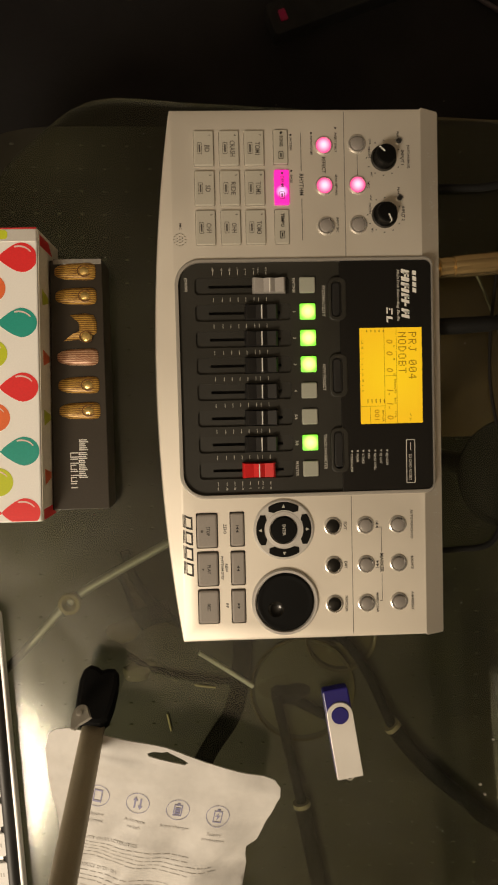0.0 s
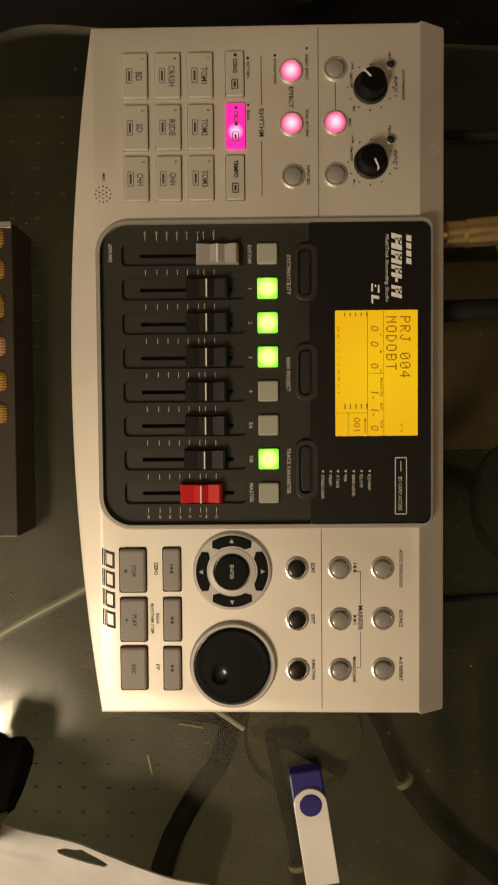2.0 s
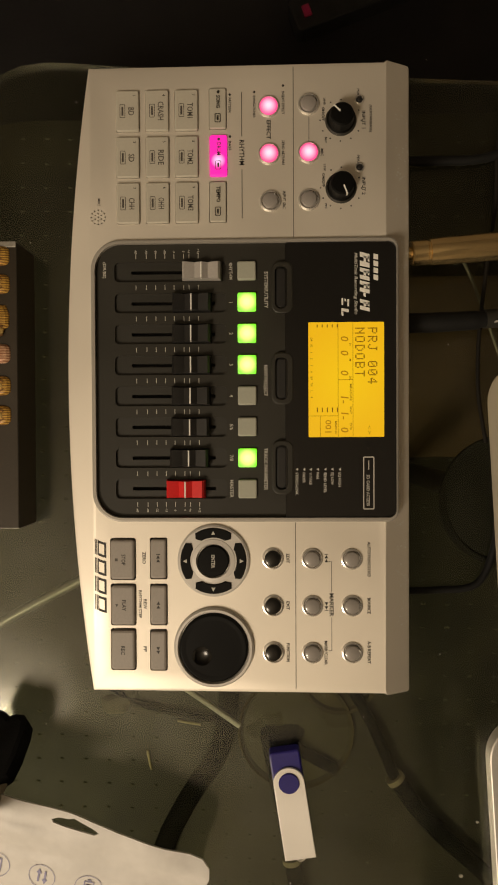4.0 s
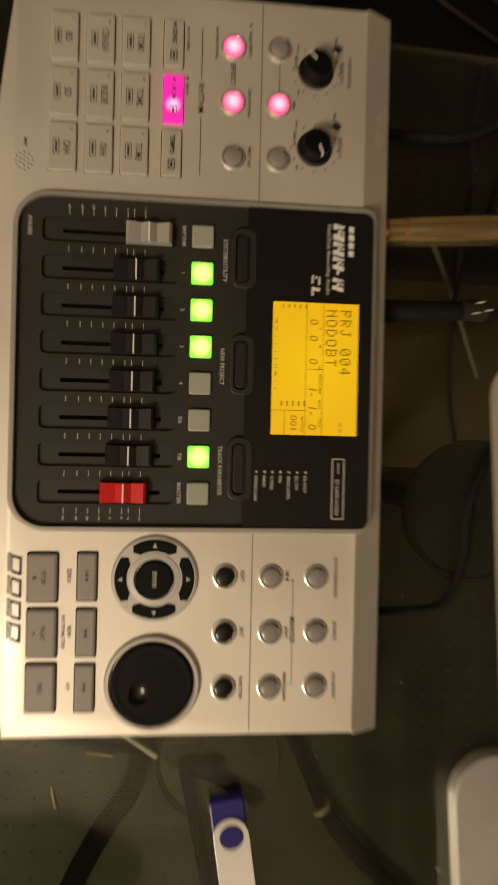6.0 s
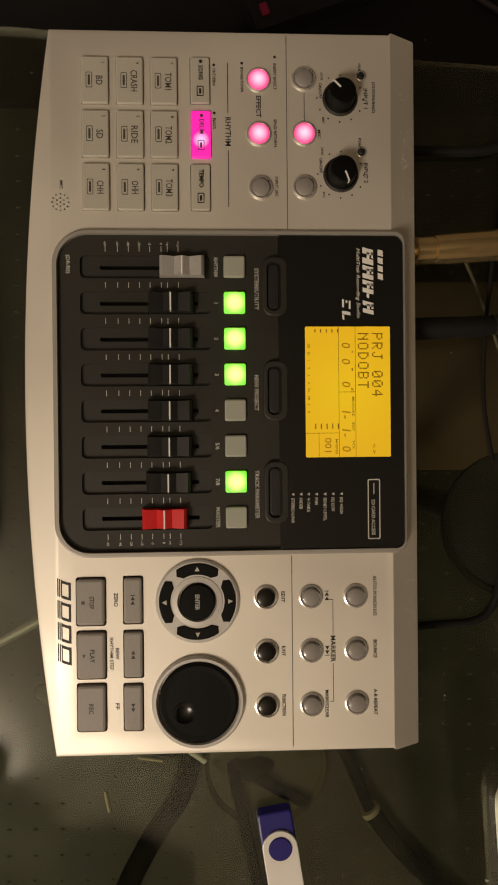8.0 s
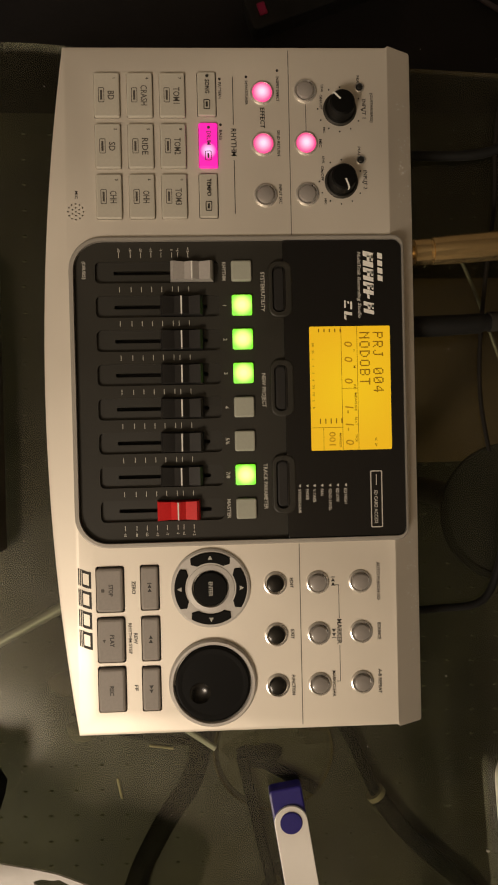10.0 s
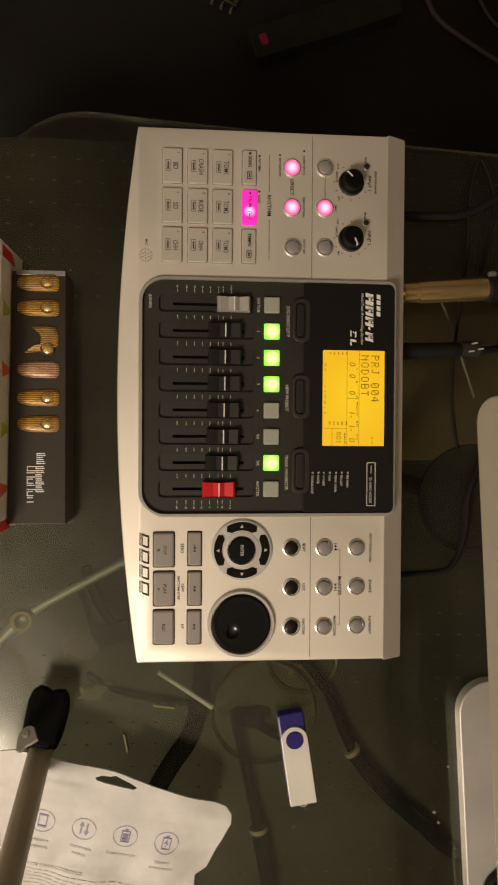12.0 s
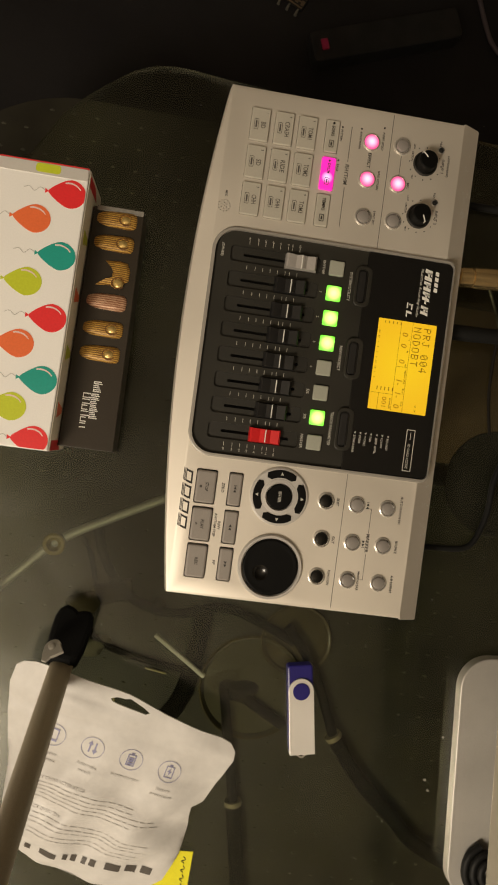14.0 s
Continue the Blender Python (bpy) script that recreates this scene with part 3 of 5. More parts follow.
for line, u0, v, pitch in (("PRJ 004", -24.9, 12.6, 4.0), ("NODOBT", -24.9, 6.6, 4.1)):
    for k, ch in enumerate(line):
        if ch == " ":
            continue
        bm = B()
        for r_, bits in enumerate(DOTS[ch].split()):
            for c_ in range(5):
                if int(bits, 16) >> (4 - c_) & 1:
                    du, dv = u0 + pitch * k + 0.2 + 0.58 * c_, v + 1.98 - 0.66 * r_
                    bar(bm, du - 0.26, du + 0.26, dv - 0.3, dv + 0.3, zz)
        part("lettering", bm, LCDINK, lcd)
for s, u, v, w in (("MEASURE", 6.0, 2.2, 8.2), ("BEAT", 14.6, 2.2, 3.6), ("TICK", 22.2, 2.2, 3.8), ("MARKER", 23.0, -5.0, 6.4), ("H", -17.0, 1.9, 0.9), ("M", -9.6, 1.9, 1.0), ("SEC", -0.8, 1.9, 2.2)):
    text(lcd, s, u, v, zz, w, 0.95, LCDINK)
for k, s in enumerate(("DR", "BS", "1", "2", "3", "4", "5/6", "7/8", "L", "R")):
    text(lcd, s, -19.5 + 3.1 * k, -16.6, zz, None, 0.95, LCDINK)
for u, s in ((-19.7, "0"), (-12.9, "0"), (-3.3, "0"), (9.5, "1-"), (17.2, "1-"), (24.0, "0")):
    text(lcd, s, u, -0.75, zz, None, 3.6, LCDFAINT, 0, 0.12)
text(lcd, "001", 22.2, -8.6, zz, 6, 2.8, LCDFAINT)
text(lcd, "< >", 24.0, 11.0, zz, 4, 1.4, LCDINK)

# maker's marks as plain shapes, and the rest of the window's print
bm = B()
for k in range(4):
    bar(bm, -60.3 + k * 3.3, -57.8 + k * 3.3, 60.7, 62.9, 46.15, 0.6)
part("maker_mark", bm, WHITE, window, "plain white maker's mark")
for k, w in enumerate((6.6, 5.4, 5.2, 1.8, 5.0)):
    u = -61.2 + (0, 7.4, 13.6, 19.4, 22.4)[k]
    bm = B()
    if k == 3:
        bar(bm, u, u + w, 55.9, 57.0, 46.15, 0.4)
    else:
        bar(bm, u, u + w * 0.36, 54.2, 58.8, 46.15, 1.2)
        bar(bm, u + w * 0.64, u + w, 54.2, 58.8, 46.15, 1.2)
        bar(bm, u + w * 0.3, u + w * 0.7, 56.0, 57.2, 46.15, 0.3)
        bar(bm, u + w * 0.3, u + w * 0.7, 57.9, 58.75, 46.15, 0.3)
    part("model_mark", bm, WHITE, window, "plain white model mark" if k == 0 else "")
text(window, "MultiTrak Recording Studio", -46.0, 52.4, 46.2, 29.5, 1.5, DIMWHITE, 0, 0.25)
bm = B()
bar(bm, -39.2, -35.8, 45.4, 46.2, 46.15, 0)
bar(bm, -38.6, -35.2, 48.2, 49.0, 46.15, 0)
bar(bm, -38.9, -37.8, 46.9, 47.6, 46.15, 0.2)
bar(bm, -34.4, -33.0, 45.4, 48.9, 46.15, 0.6)
bar(bm, -33, -31.0, 45.4, 46.3, 46.15, 0.6)
part("card_mark", bm, WHITE, window, "plain white card mark")
bm = B()
prism(bm, rrect(36.8, 62.3, 55.6, 61.0, 0.6, 2), 46.12, 46.22, 0, [rrect(37.3, 61.8, 56.1, 60.5, 0.4, 2)])
bar(bm, 38.6, 43.2, 58.1, 58.5, 46.15)
part("access_frame", bm, DIMWHITE, window)
text(window, "SD CARD ACCESS", 53.0, 58.0, 46.2, 15.0, 1.5, DIMWHITE)
for v, s in zip((44.4, 40.8, 37.4, 33.8, 30.4, 27.2, 23.8), ("EQ HIGH", "EQ LOW", "SEND LEVEL", "PAN", "V-TAKE", "FADER", "STEREO-LINK")):
    text(window, s, 44.4, v, 46.2, len(s) * 0.98, 1.3, DIMWHITE, 0, 0, "LEFT")
    bm = B()
    prism(bm, [(42.2, v + 0.6), (42.9, v - 0.6), (43.6, v + 0.6)], 46.12, 46.2)
    part("pointer_mark", bm, DIMWHITE, window)

# drum pads
bm = B()
prism(bm, rrect(-9.65, 9.65, -5.55, 5.55, 0.8, 3), 43, 46.9, 0.55)
pad = part("drum_pad", bm, PADGREY, rec, "flat grey rubber drum pad", (PADS[0][0], PADS[0][1], 0))
pads = [pad] + [again(pad, (u, v, 0)) for u, v in PADS[1:]]
for k, s in enumerate(("BD", "SD", "CHH", "CRASH", "RIDE", "OHH", "TOM1", "TOM2", "TOM3")):
    p = pads[k]
    text(p, s, 0.4, 1.9, 47.0, {2: 3.8, 3: 5.4, 4: 7.2, 5: 8.8}[len(s)], 2.7, SOFTINK)
    text(p, str(k + 1), -7.0, 3.4, 47.0, None, 1.2, INK)
    bm = B()
    prism(bm, rrect(-3.0, 3.4, -3.6, -1.0, 0.3, 1), 46.92, 47.0, 0, [rrect(-2.75, 3.15, -3.35, -1.25, 0.2, 1)])
    bar(bm, -1.9, 2.3, -2.75, -1.85, 46.95)
    part("pad_mark", bm, SOFTINK, p)
bm = B()
prism(bm, rrect(-9.6, 9.6, -4.0, 4.0, 0.8, 3), 43, 46.6, 0.5)
rk = part("rhythm_key", bm, PADGREY, rec, "flat grey key", (RKEYS[0][0], RKEYS[0][1], 0))
rk3 = again(rk, (RKEYS[2][0], RKEYS[2][1], 0))
bm = B()
prism(bm, rrect(-9.7, 9.7, -4.05, 4.05, 0.8, 3), 43, 46.8, 0.5)
rk2 = part("rhythm_key", bm, MAGENTA_LIT, rec, "flat key lit magenta", (RKEYS[1][0], RKEYS[1][1], 0))
for p, s, ink in ((rk, "SONG", INK), (rk2, "DRUM", SOFTINK), (rk3, "TEMPO", INK)):
    text(p, s, -3.0 if s != "TEMPO" else -3.4, 0.3, 46.9, 6.0 if s != "TEMPO" else 7.6, 1.8, ink)
    bm = B()
    prism(bm, rrect(2.6, 6.8, -1.4, 1.4, 0.3, 1), 46.82, 46.9, 0, [rrect(2.9, 6.5, -1.1, 1.1, 0.2, 1)])
    bar(bm, 3.6, 5.8, -0.4, 0.4, 46.85)
    if s != "TEMPO":
        prism(bm, circle(-7.6, 0.3, 0.7, 10), 46.82, 46.92)
    part("key_mark", bm, ink, p)
ZT = TOP + 0.12
text(shell, "MIC", -86.6, -71.2, ZT, 3.4, 1.2)
text(shell, "PATTERN", -132.0, -7.7, ZT, 7.0, 1.2)
text(shell, "BASS", -112.6, -7.7, ZT, 4.4, 1.2)
text(shell, "RHYTHM", -109.3, -2.0, ZT, 12.0, 2.3)
text(shell, "EFFECT", -120.0, 10.9, ZT, 9.0, 1.9)
text(shell, "INSERT EFFECT", -132.6, 17.8, ZT, 11.0, 1.2)
text(shell, "SEND RETURN", -109.0, 17.8, ZT, 11.5, 1.2)
text(shell, "INPUT SRC", -86.5, 18.2, ZT, 8.4, 1.3)
text(shell, "BYPASS/TUNER", -131, 4.0, ZT, 10.5, 1.1)
text(shell, "MIC", -108.8, 36.4, ZT, 3.6, 1.2)
for uc, s in ((-124.0, "INPUT 1"), (-92.6, "INPUT 2")):
    text(shell, "ON/OFF", uc - 3.0, 37.0, ZT, 6.4, 1.2)
    text(shell, s, uc, 56.2, ZT, 8.4, 1.6)
    text(shell, "PEAK", uc - 12.4, 53.6, ZT, 4.6, 1.1)
    text(shell, "LINE", uc - 9.0, 37.6, ZT, 3.2, 0.9)
    text(shell, "MIC", uc + 9.4, 38.2, ZT, 2.6, 0.9)
text(shell, "(GUITAR/BASS)", -124.5, 59.6, ZT, 13, 1.2)
for u0, u1, v0, v1 in ((-138, -117, -2.15, -1.85), (-101.5, -78, -2.15, -1.85), (-126, -114, 30.0, 30.25), (87.5, 102.5, 40.3, 40.55), (114.8, 131, 40.3, 40.55), (87.5, 87.75, 38.8, 40.3), (130.75, 131, 38.8, 40.3)):
    bm = B()
    bar(bm, u0, u1, v0, v1, ZT - 0.08)
    part("printed_line", bm, INK, shell)
for u, v in ((-140.8, 17.8), (-137.0, -7.7), (-117.0, -7.7), (-138, 4.0)):
    bm = B()
    prism(bm, circle(u, v, 0.6, 10), ZT - 0.08, ZT)
    part("printed_dot", bm, INK, shell)

# round buttons
RINGW = [(5.3, TOP - 0.1), (5.1, TOP + 0.6), (4.5, TOP + 0.85), (3.95, TOP + 0.3), (3.9, TOP - 1)]
RINGP = [(5.3, TOP - 0.1), (5.2, TOP + 0.5), (4.6, TOP + 0.7), (4.35, TOP - 0.1), (4.3, TOP - 1)]


def dome(r, h):
    return [(r, TOP - 1), (r, TOP + h * 0.45), (r * 0.88, TOP + h * 0.78), (r * 0.6, TOP + h * 0.95), (0, TOP + h)]


def round_set(name, places, material, label, r=4.15, h=1.7):
    first = None
    for u, v in places:
        if first is None:
            bm = B()
            lathe(bm, RINGP if material is GLOSSBLACK else RINGW, 28)
            ringo = part("button_ring", bm, CHROME, rec, "", (u, v, 0))
            bm = B()
            lathe(bm, dome(r, h), 28)
            first = part(name, bm, material, rec, label, (u, v, 0))
        else:
            again(ringo, (u, v, 0))
            again(first, (u, v, 0))


round_set("effect_button", [(-131.0, 10.9), (-108.5, 11.0), (-108.8, 30.0)], PINK_LIT, "round button lit pink")
round_set("input_button", [(-86.0, 11.6), (-131.8, 30.0), (-86.4, 30.1)], LENS, "round frosted button, unlit", 3.8, 2.3)
round_set("menu_button", [(86.1, 12.0), (109.0, 12.1), (131.8, 12.2)], GLOSSBLACK, "round glossy black button", 3.95, 2.0)
round_set("marker_button", [(86.2, 31.0), (109.1, 31.1), (131.9, 31.1), (86.3, 50.1), (109.0, 50.2), (131.7, 50.3)], LENS, "round grey translucent button", 3.8, 2.3)
for u, s, w in ((86.1, "EDIT", 4.6), (109.0, "EXIT", 4.2), (131.8, "FUNCTION", 9.0)):
    text(shell, s, u, 19.3, ZT, w, 1.5)
for u, s, w in ((86.4, "AUTO PUNCH I/O", 17), (109.0, "BOUNCE", 7.6), (131.6, "A-B REPEAT", 11)):
    text(shell, s, u, 58.4, ZT, w, 1.5)
text(shell, "MARKER", 108.6, 40.4, ZT, 11.2, 2.0)
text(shell, "MARK/CLEAR", 131.9, 37.6, ZT, 11.6, 1.4)
bm = B()
for u in (86.2, 109.1):
    for s in (-1.0, 0.9):
        q = -1 if u < 100 else 1
        prism(bm, [(u + s - q * 0.8, 37.0), (u + s + q * 0.8, 37.9), (u + s - q * 0.8, 38.8)] if q > 0 else [(u + s + 0.8, 38.8), (u + s - 0.8, 37.9), (u + s + 0.8, 37.0)], ZT - 0.08, ZT)
bar(bm, 83.9, 84.2, 37.0, 38.8, ZT - 0.08)
bar(bm, 111.1, 111.4, 37.0, 38.8, ZT - 0.08)
part("marker_arrows", bm, INK, shell)

# input knobs
for uc, v, ang in ((-123.8, 45.3, 225), (-91.8, 45.4, 22)):
    bm = B()
    lathe(bm, [(0, TOP - 1), (6.7, TOP - 1), (6.7, TOP + 1.0), (6.4, TOP + 1.6), (6.0, TOP + 2.0), (5.5, TOP + 7.0), (4.9, TOP + 7.7), (0, TOP + 7.9)], 40)
    k = part("input_knob", bm, WHEEL, rec, "black rotary knob with a white pointer", (uc, v, 0))
    bm = B()
    lathe(bm, [(6.72, TOP + 0.2), (7.5, TOP + 0.2), (7.3, TOP + 1.0), (6.72, TOP + 1.3)], 40)
    part("skirt", bm, DARK, k)
    bm = B()
    bar(bm, 1.4, 4.9, -0.35, 0.35, TOP + 7.8, 0, 0.2)
    prism(bm, [(4.8, -0.35), (5.7, -0.35), (5.7, 0.35), (4.8, 0.35)], TOP + 4.5, TOP + 7.75)
    pt = part("pointer", bm, WHITE, k)
    pt.rotation_euler[2] = radians(ang)
    bm = B()
    for i in range(11):
        a = radians(-60 + i * 30 + 90)
        prism(bm, circle(9.8 * math.cos(a + 2.6), 9.8 * math.sin(a + 2.6), 0.38, 8), ZT - 0.1, ZT)
    part("dial_dots", bm, INK, k)
    bm = B()
    lathe(bm, dome(1.5, 1.4), 14)
    pk = part("peak_lamp", bm, DARKER, rec, "small dark peak lamp", (uc - 9.5, v + 8.8, 0))
    bm = B()
    lathe(bm, [(2.3, TOP - 0.1), (2.2, TOP + 0.7), (1.8, TOP + 0.95), (1.5, TOP + 0.4)], 20)
    part("lamp_ring", bm, CHROME, pk)

# transport keys
bm = B()
prism(bm, rrect(-9.6, 9.6, -5.8, 5.8, 1.4, 4), 42.5, 47.6, 1.1)
tk = part("transport_key", bm, KEYGREY, rec, "grey rubber transport key", (TRANS[0][0], TRANS[0][1], 0))
tks = [tk] + [again(tk, (u, v, 0)) for u, v in TRANS[1:]]
bm = B()
prism(bm, rrect(-9.5, 9.5, -3.8, 3.8, 1.2, 4), 42.5, 47.3, 1.0)
sk = part("search_key", bm, KEYGREY, rec, "narrow grey rubber search key", (SMALL[0][0], SMALL[0][1], 0))
sks = [sk] + [again(sk, (u, v, 0)) for u, v in SMALL[1:]]
for k, (p, s) in enumerate(zip(tks, ("STOP", "PLAY", "REC"))):
    text(p, s, 0, 0.6 if k < 2 else 0, 47.7, (5.2, 5.4, 4.2)[k], 1.8, INK)
    if k < 2:
        bm = B()
        prism(bm, [(-0.7, -3.6), (0.7, -3.6), (0.7, -2.2), (-0.7, -2.2)] if k == 0 else [(-0.7, -3.6), (0.9, -2.9), (-0.7, -2.2)], 47.62, 47.7)
        part("key_mark", bm, SOFTINK, p)
for k, p in enumerate(sks):
    bm = B()
    for s in (-1.1, 0.7):
        q = 1 if k == 2 else -1
        prism(bm, [(s - 0.8, -0.9), (s + 0.8, 0), (s - 0.8, 0.9)] if q > 0 else [(s + 0.8, 0.9), (s - 0.8, 0), (s + 0.8, -0.9)], 47.32, 47.4)
    if k == 0:
        bar(bm, -2.5, -2.1, -0.9, 0.9, 47.32)
    part("key_mark", bm, INK, p)
text(shell, "ZERO", 85.8, -50.6, ZT, 5.8, 1.6)
text(shell, "REW", 108.4, -50.2, ZT, 4.8, 1.5)
text(shell, "RHYTHM STEP", 108.4, -52.6, ZT, 13.6, 1.4)
text(shell, "FF", 130.4, -50.4, ZT, 2.6, 1.5)
# maker's mark on the front edge: four slanted striped blocks
for k in range(4):
    u, w, sl = 77.4 + k * 9.0, 7.4, 1.1
    bm = B()
    for v0, v1 in ((-70.1, -69.1), (-73.2, -72.75), (-73.95, -73.5), (-74.7, -74.25)):
        o = sl * (v0 + 72) / 3
        prism(bm, [(u + o, v0), (u + o + w, v0), (u + o + w + sl * (v1 - v0) / 3, v1), (u + o + sl * (v1 - v0) / 3, v1)], ZT - 0.08, ZT)
    for q in (0.2, 6.4):
        o0, o1 = q + sl * -0.85 / 3, q + sl * 1.9 / 3
        prism(bm, [(u + o0, -72.85), (u + o0 + 1.2, -72.85), (u + o1 + 1.2, -70.1), (u + o1, -70.1)], ZT - 0.08, ZT)
    part("front_mark", bm, INK, shell, "plain black striped maker's mark")

# cursor pad and data wheel
DC = (87.0, -16.7)
bm = B()
lathe(bm, [(17.6, TOP - 0.2), (17.5, TOP + 0.9), (16.6, TOP + 1.5), (10.6, TOP + 1.5), (10.4, TOP + 1.8), (8.4, TOP + 2.0), (7.9, TOP + 1.2), (7.8, TOP - 0.5)], 56, *DC)
dp = part("cursor_ring", bm, SILVER_DULL, rec, "raised silver cursor ring")
for q in range(4):
    bm = B()
    a0 = 90 * q
    pts = []
    for a in np.linspace(-33, 33, 9):
        pts.append((16.0 * math.cos(radians(a0 + a)), 16.0 * math.sin(radians(a0 + a))))
    pts += [(13.6 * math.cos(radians(a0 + 39)), 13.6 * math.sin(radians(a0 + 39)))]
    for a in np.linspace(30, -30, 9):
        pts.append((11.3 * math.cos(radians(a0 + a)), 11.3 * math.sin(radians(a0 + a))))
    pts += [(13.6 * math.cos(radians(a0 - 39)), 13.6 * math.sin(radians(a0 - 39)))]
    pts = [(DC[0] + x, DC[1] + y) for x, y in pts]
    prism(bm, pts, TOP + 1, TOP + 2.1, 0.35)
    key = part("cursor_key", bm, WHEEL, dp, "black curved cursor key")
    bm = B()
    c, s = math.cos(radians(a0)), math.sin(radians(a0))
    tri = [(14.7, 0), (12.8, 1.0), (12.8, -1.0)]
    prism(bm, [(DC[0] + c * x - s * y, DC[1] + s * x + c * y) for x, y in tri], TOP + 2.12, TOP + 2.2)
    part("arrow_mark", bm, DIMWHITE, key)
bm = B()
lathe(bm, [(7.5, TOP), (7.5, TOP + 2.2), (7.0, TOP + 2.6), (0, TOP + 2.8)], 36, *DC)
en = part("enter_key", bm, WHEEL, dp, "round black enter key")
text(en, "ENTER", DC[0], DC[1], TOP + 2.95, 6.4, 1.7, DIMWHITE)
JC = (129.2, -16.7)
bm = B()
lathe(bm, [(19.6, TOP - 0.2), (19.4, TOP + 1.2), (18.6, TOP + 2.2), (17.6, TOP + 2.2), (17.0, TOP + 1.2), (16.9, TOP - 0.5)], 64, *JC)
jr = part("wheel_ring", bm, SILVER_DULL, rec, "raised silver ring round the data wheel")
bm = B()
lathe(bm, [(16.6, TOP), (16.6, TOP + 1.6), (16.3, TOP + 2.2), (15.6, TOP + 2.5), (14.6, TOP + 2.46), (13.6, TOP + 2.36), (13.6, TOP + 0.2)], 64, *JC)
prism(bm, circle(*JC, 13.6, 64), TOP + 0.4, TOP + 2.36, 0, [circle(133.0, -22.4, 4.7, 32)])
jw = part("data_wheel", bm, WHEEL, rec, "black data wheel with a finger dimple")
bm = B()
lathe(bm, [(4.75, TOP + 2.34), (4.3, TOP + 2.0), (3.2, TOP + 1.3), (1.7, TOP + 0.85), (0, TOP + 0.7)], 28, 133.0, -22.4)
part("finger_dimple", bm, mat("satin_black", (0.0015, 0.0015, 0.0013), 0.24, 0, 0.2), jw, "glossy finger dimple")

# ---- plugs and cables behind the recorder ----
plug = thing("jack_plug", "brass-barrelled jack plug with black cable, in the recorder's rear socket", "plug")
bm = B()
a, dirn = Vector((83.0, 65.8, 24)), Vector((1, 0.075, 0.0)).normalized()
rot_p = Vector((0, 0, 1)).rotation_difference(dirn).to_matrix()


def along(prof, n=28):
    b = B()
    lathe(b, prof, n)
    for v in b.verts:
        v.co = a + rot_p @ v.co
    return b


part("barrel", along([(0, -4), (3.2, -4), (3.2, 0), (5.9, 0), (6.3, 0.6), (6.3, 8), (5.8, 8.4), (5.8, 9.2), (6.6, 9.6), (6.9, 16), (7.3, 52), (6.9, 53), (0, 53)]), BRASS, plug, "brushed brass barrel")
part("boot", along([(0, 52), (6.4, 52), (8.3, 54), (8.3, 84), (5.2, 92), (3.6, 110), (0, 110)]), CABLE, plug, "black rubber boot")
bm = B()
e = a + dirn * 105
tube(bm, [tuple(e), (215, 78, 22), (255, 92, 12), (300, 70, 4), (345, 40, 4), (420, 60, 4)], 3.3)
part("cable", bm, CABLE, plug)
bm = B()
prism(bm, rrect(-2.4, 2.4, -1.4, 1.4, 0.6, 3), 0, 2.4, 0.5)
lb = part("latch", bm, BRIGHT, plug, "small bright latch")
lb.location = Vector((137, 77.5, 29)) * MM

plug2 = thing("power_plug", "small black plug and cable with pale band, behind the recorder", "plug")
bm = B()
tube(bm, [(76, 31, 20), (90, 31, 20), (112, 32, 19), (124, 33, 18)], [5.2, 5.2, 5.0, 4.2], 14)
part("plug_body", bm, CABLE, plug2)
bm = B()
tube(bm, [(122, 33, 18), (128, 33.4, 17.5), (134, 33, 17)], 4.9, 14)
part("band", bm, DARK, plug2, "ribbed band")
bm = B()
for k, (x, y) in enumerate(((126, 30.5), (128, 35.5), (132, 32))):
    prism(bm, [(x, y), (x + 3.5, y + 0.6), (x + 3.2, y + 1.4), (x + 0.2, y + 0.9)], 20, 23.1)
part("tape_scrap", bm, STEEL, plug2, "shiny scraps of tape")
bm = B()
tube(bm, [(133, 33, 17), (148, 34, 12), (163, 41, 7), (190, 62, 3), (230, 74, 2.6), (300, 62, 2.6), (400, 90, 2.6)], 2.4)
part("cable", bm, CABLE, plug2)


def cable(label, pts, r):
    e = thing("cable", label, "cable")
    bm = B()
    tube(bm, pts, r)
    # Height picks the rubber; shelf cables get the copy with shade in its colour.
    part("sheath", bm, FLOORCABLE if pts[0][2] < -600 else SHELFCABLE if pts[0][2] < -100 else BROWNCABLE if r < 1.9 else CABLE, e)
    return e


cable("black cable lying on glass behind the recorder", [(78, 118, 12), (90, 120, 4), (127, 121.6, 2.6), (150, 132, 2.6), (174, 141, 2.6), (260, 150, 2.6)], 2.5)
cable("thin black cable lying on glass behind the recorder", [(84, -112, 2.1), (99.5, -111.4, 2.1), (123, -108, 2.1), (133, -86, 2.1), (136, -58, 2.1), (150, -30, 2.1), (180, -8, 2.1), (230, 0, 2.1), (300, 22, 2.1)], 2.0)

cable("thin brown cable looped on glass behind the recorder", [(142, 84, 1.8), (148, 108, 1.8), (151, 134, 1.8), (142, 158, 1.8), (137, 147, 1.8), (134, 125, 1.8), (133, 97, 1.8), (127, 53, 1.8), (124, 22, 1.8), (124, -5, 1.8), (128, -31, 1.8)], 1.1)
coil = thing("coiled_cable", "short black cable coiled on the computer's metal foot", "cable")
bm = B()
tube(bm, [(160 + (15 - 0.5 * k) * math.cos(1.9 + 0.7 * k), -322 + (17 - 0.5 * k) * math.sin(1.9 + 0.7 * k), 11.4 + 0.28 * k) for k in range(22)], 2.7)
part("sheath", bm, CABLE, coil)

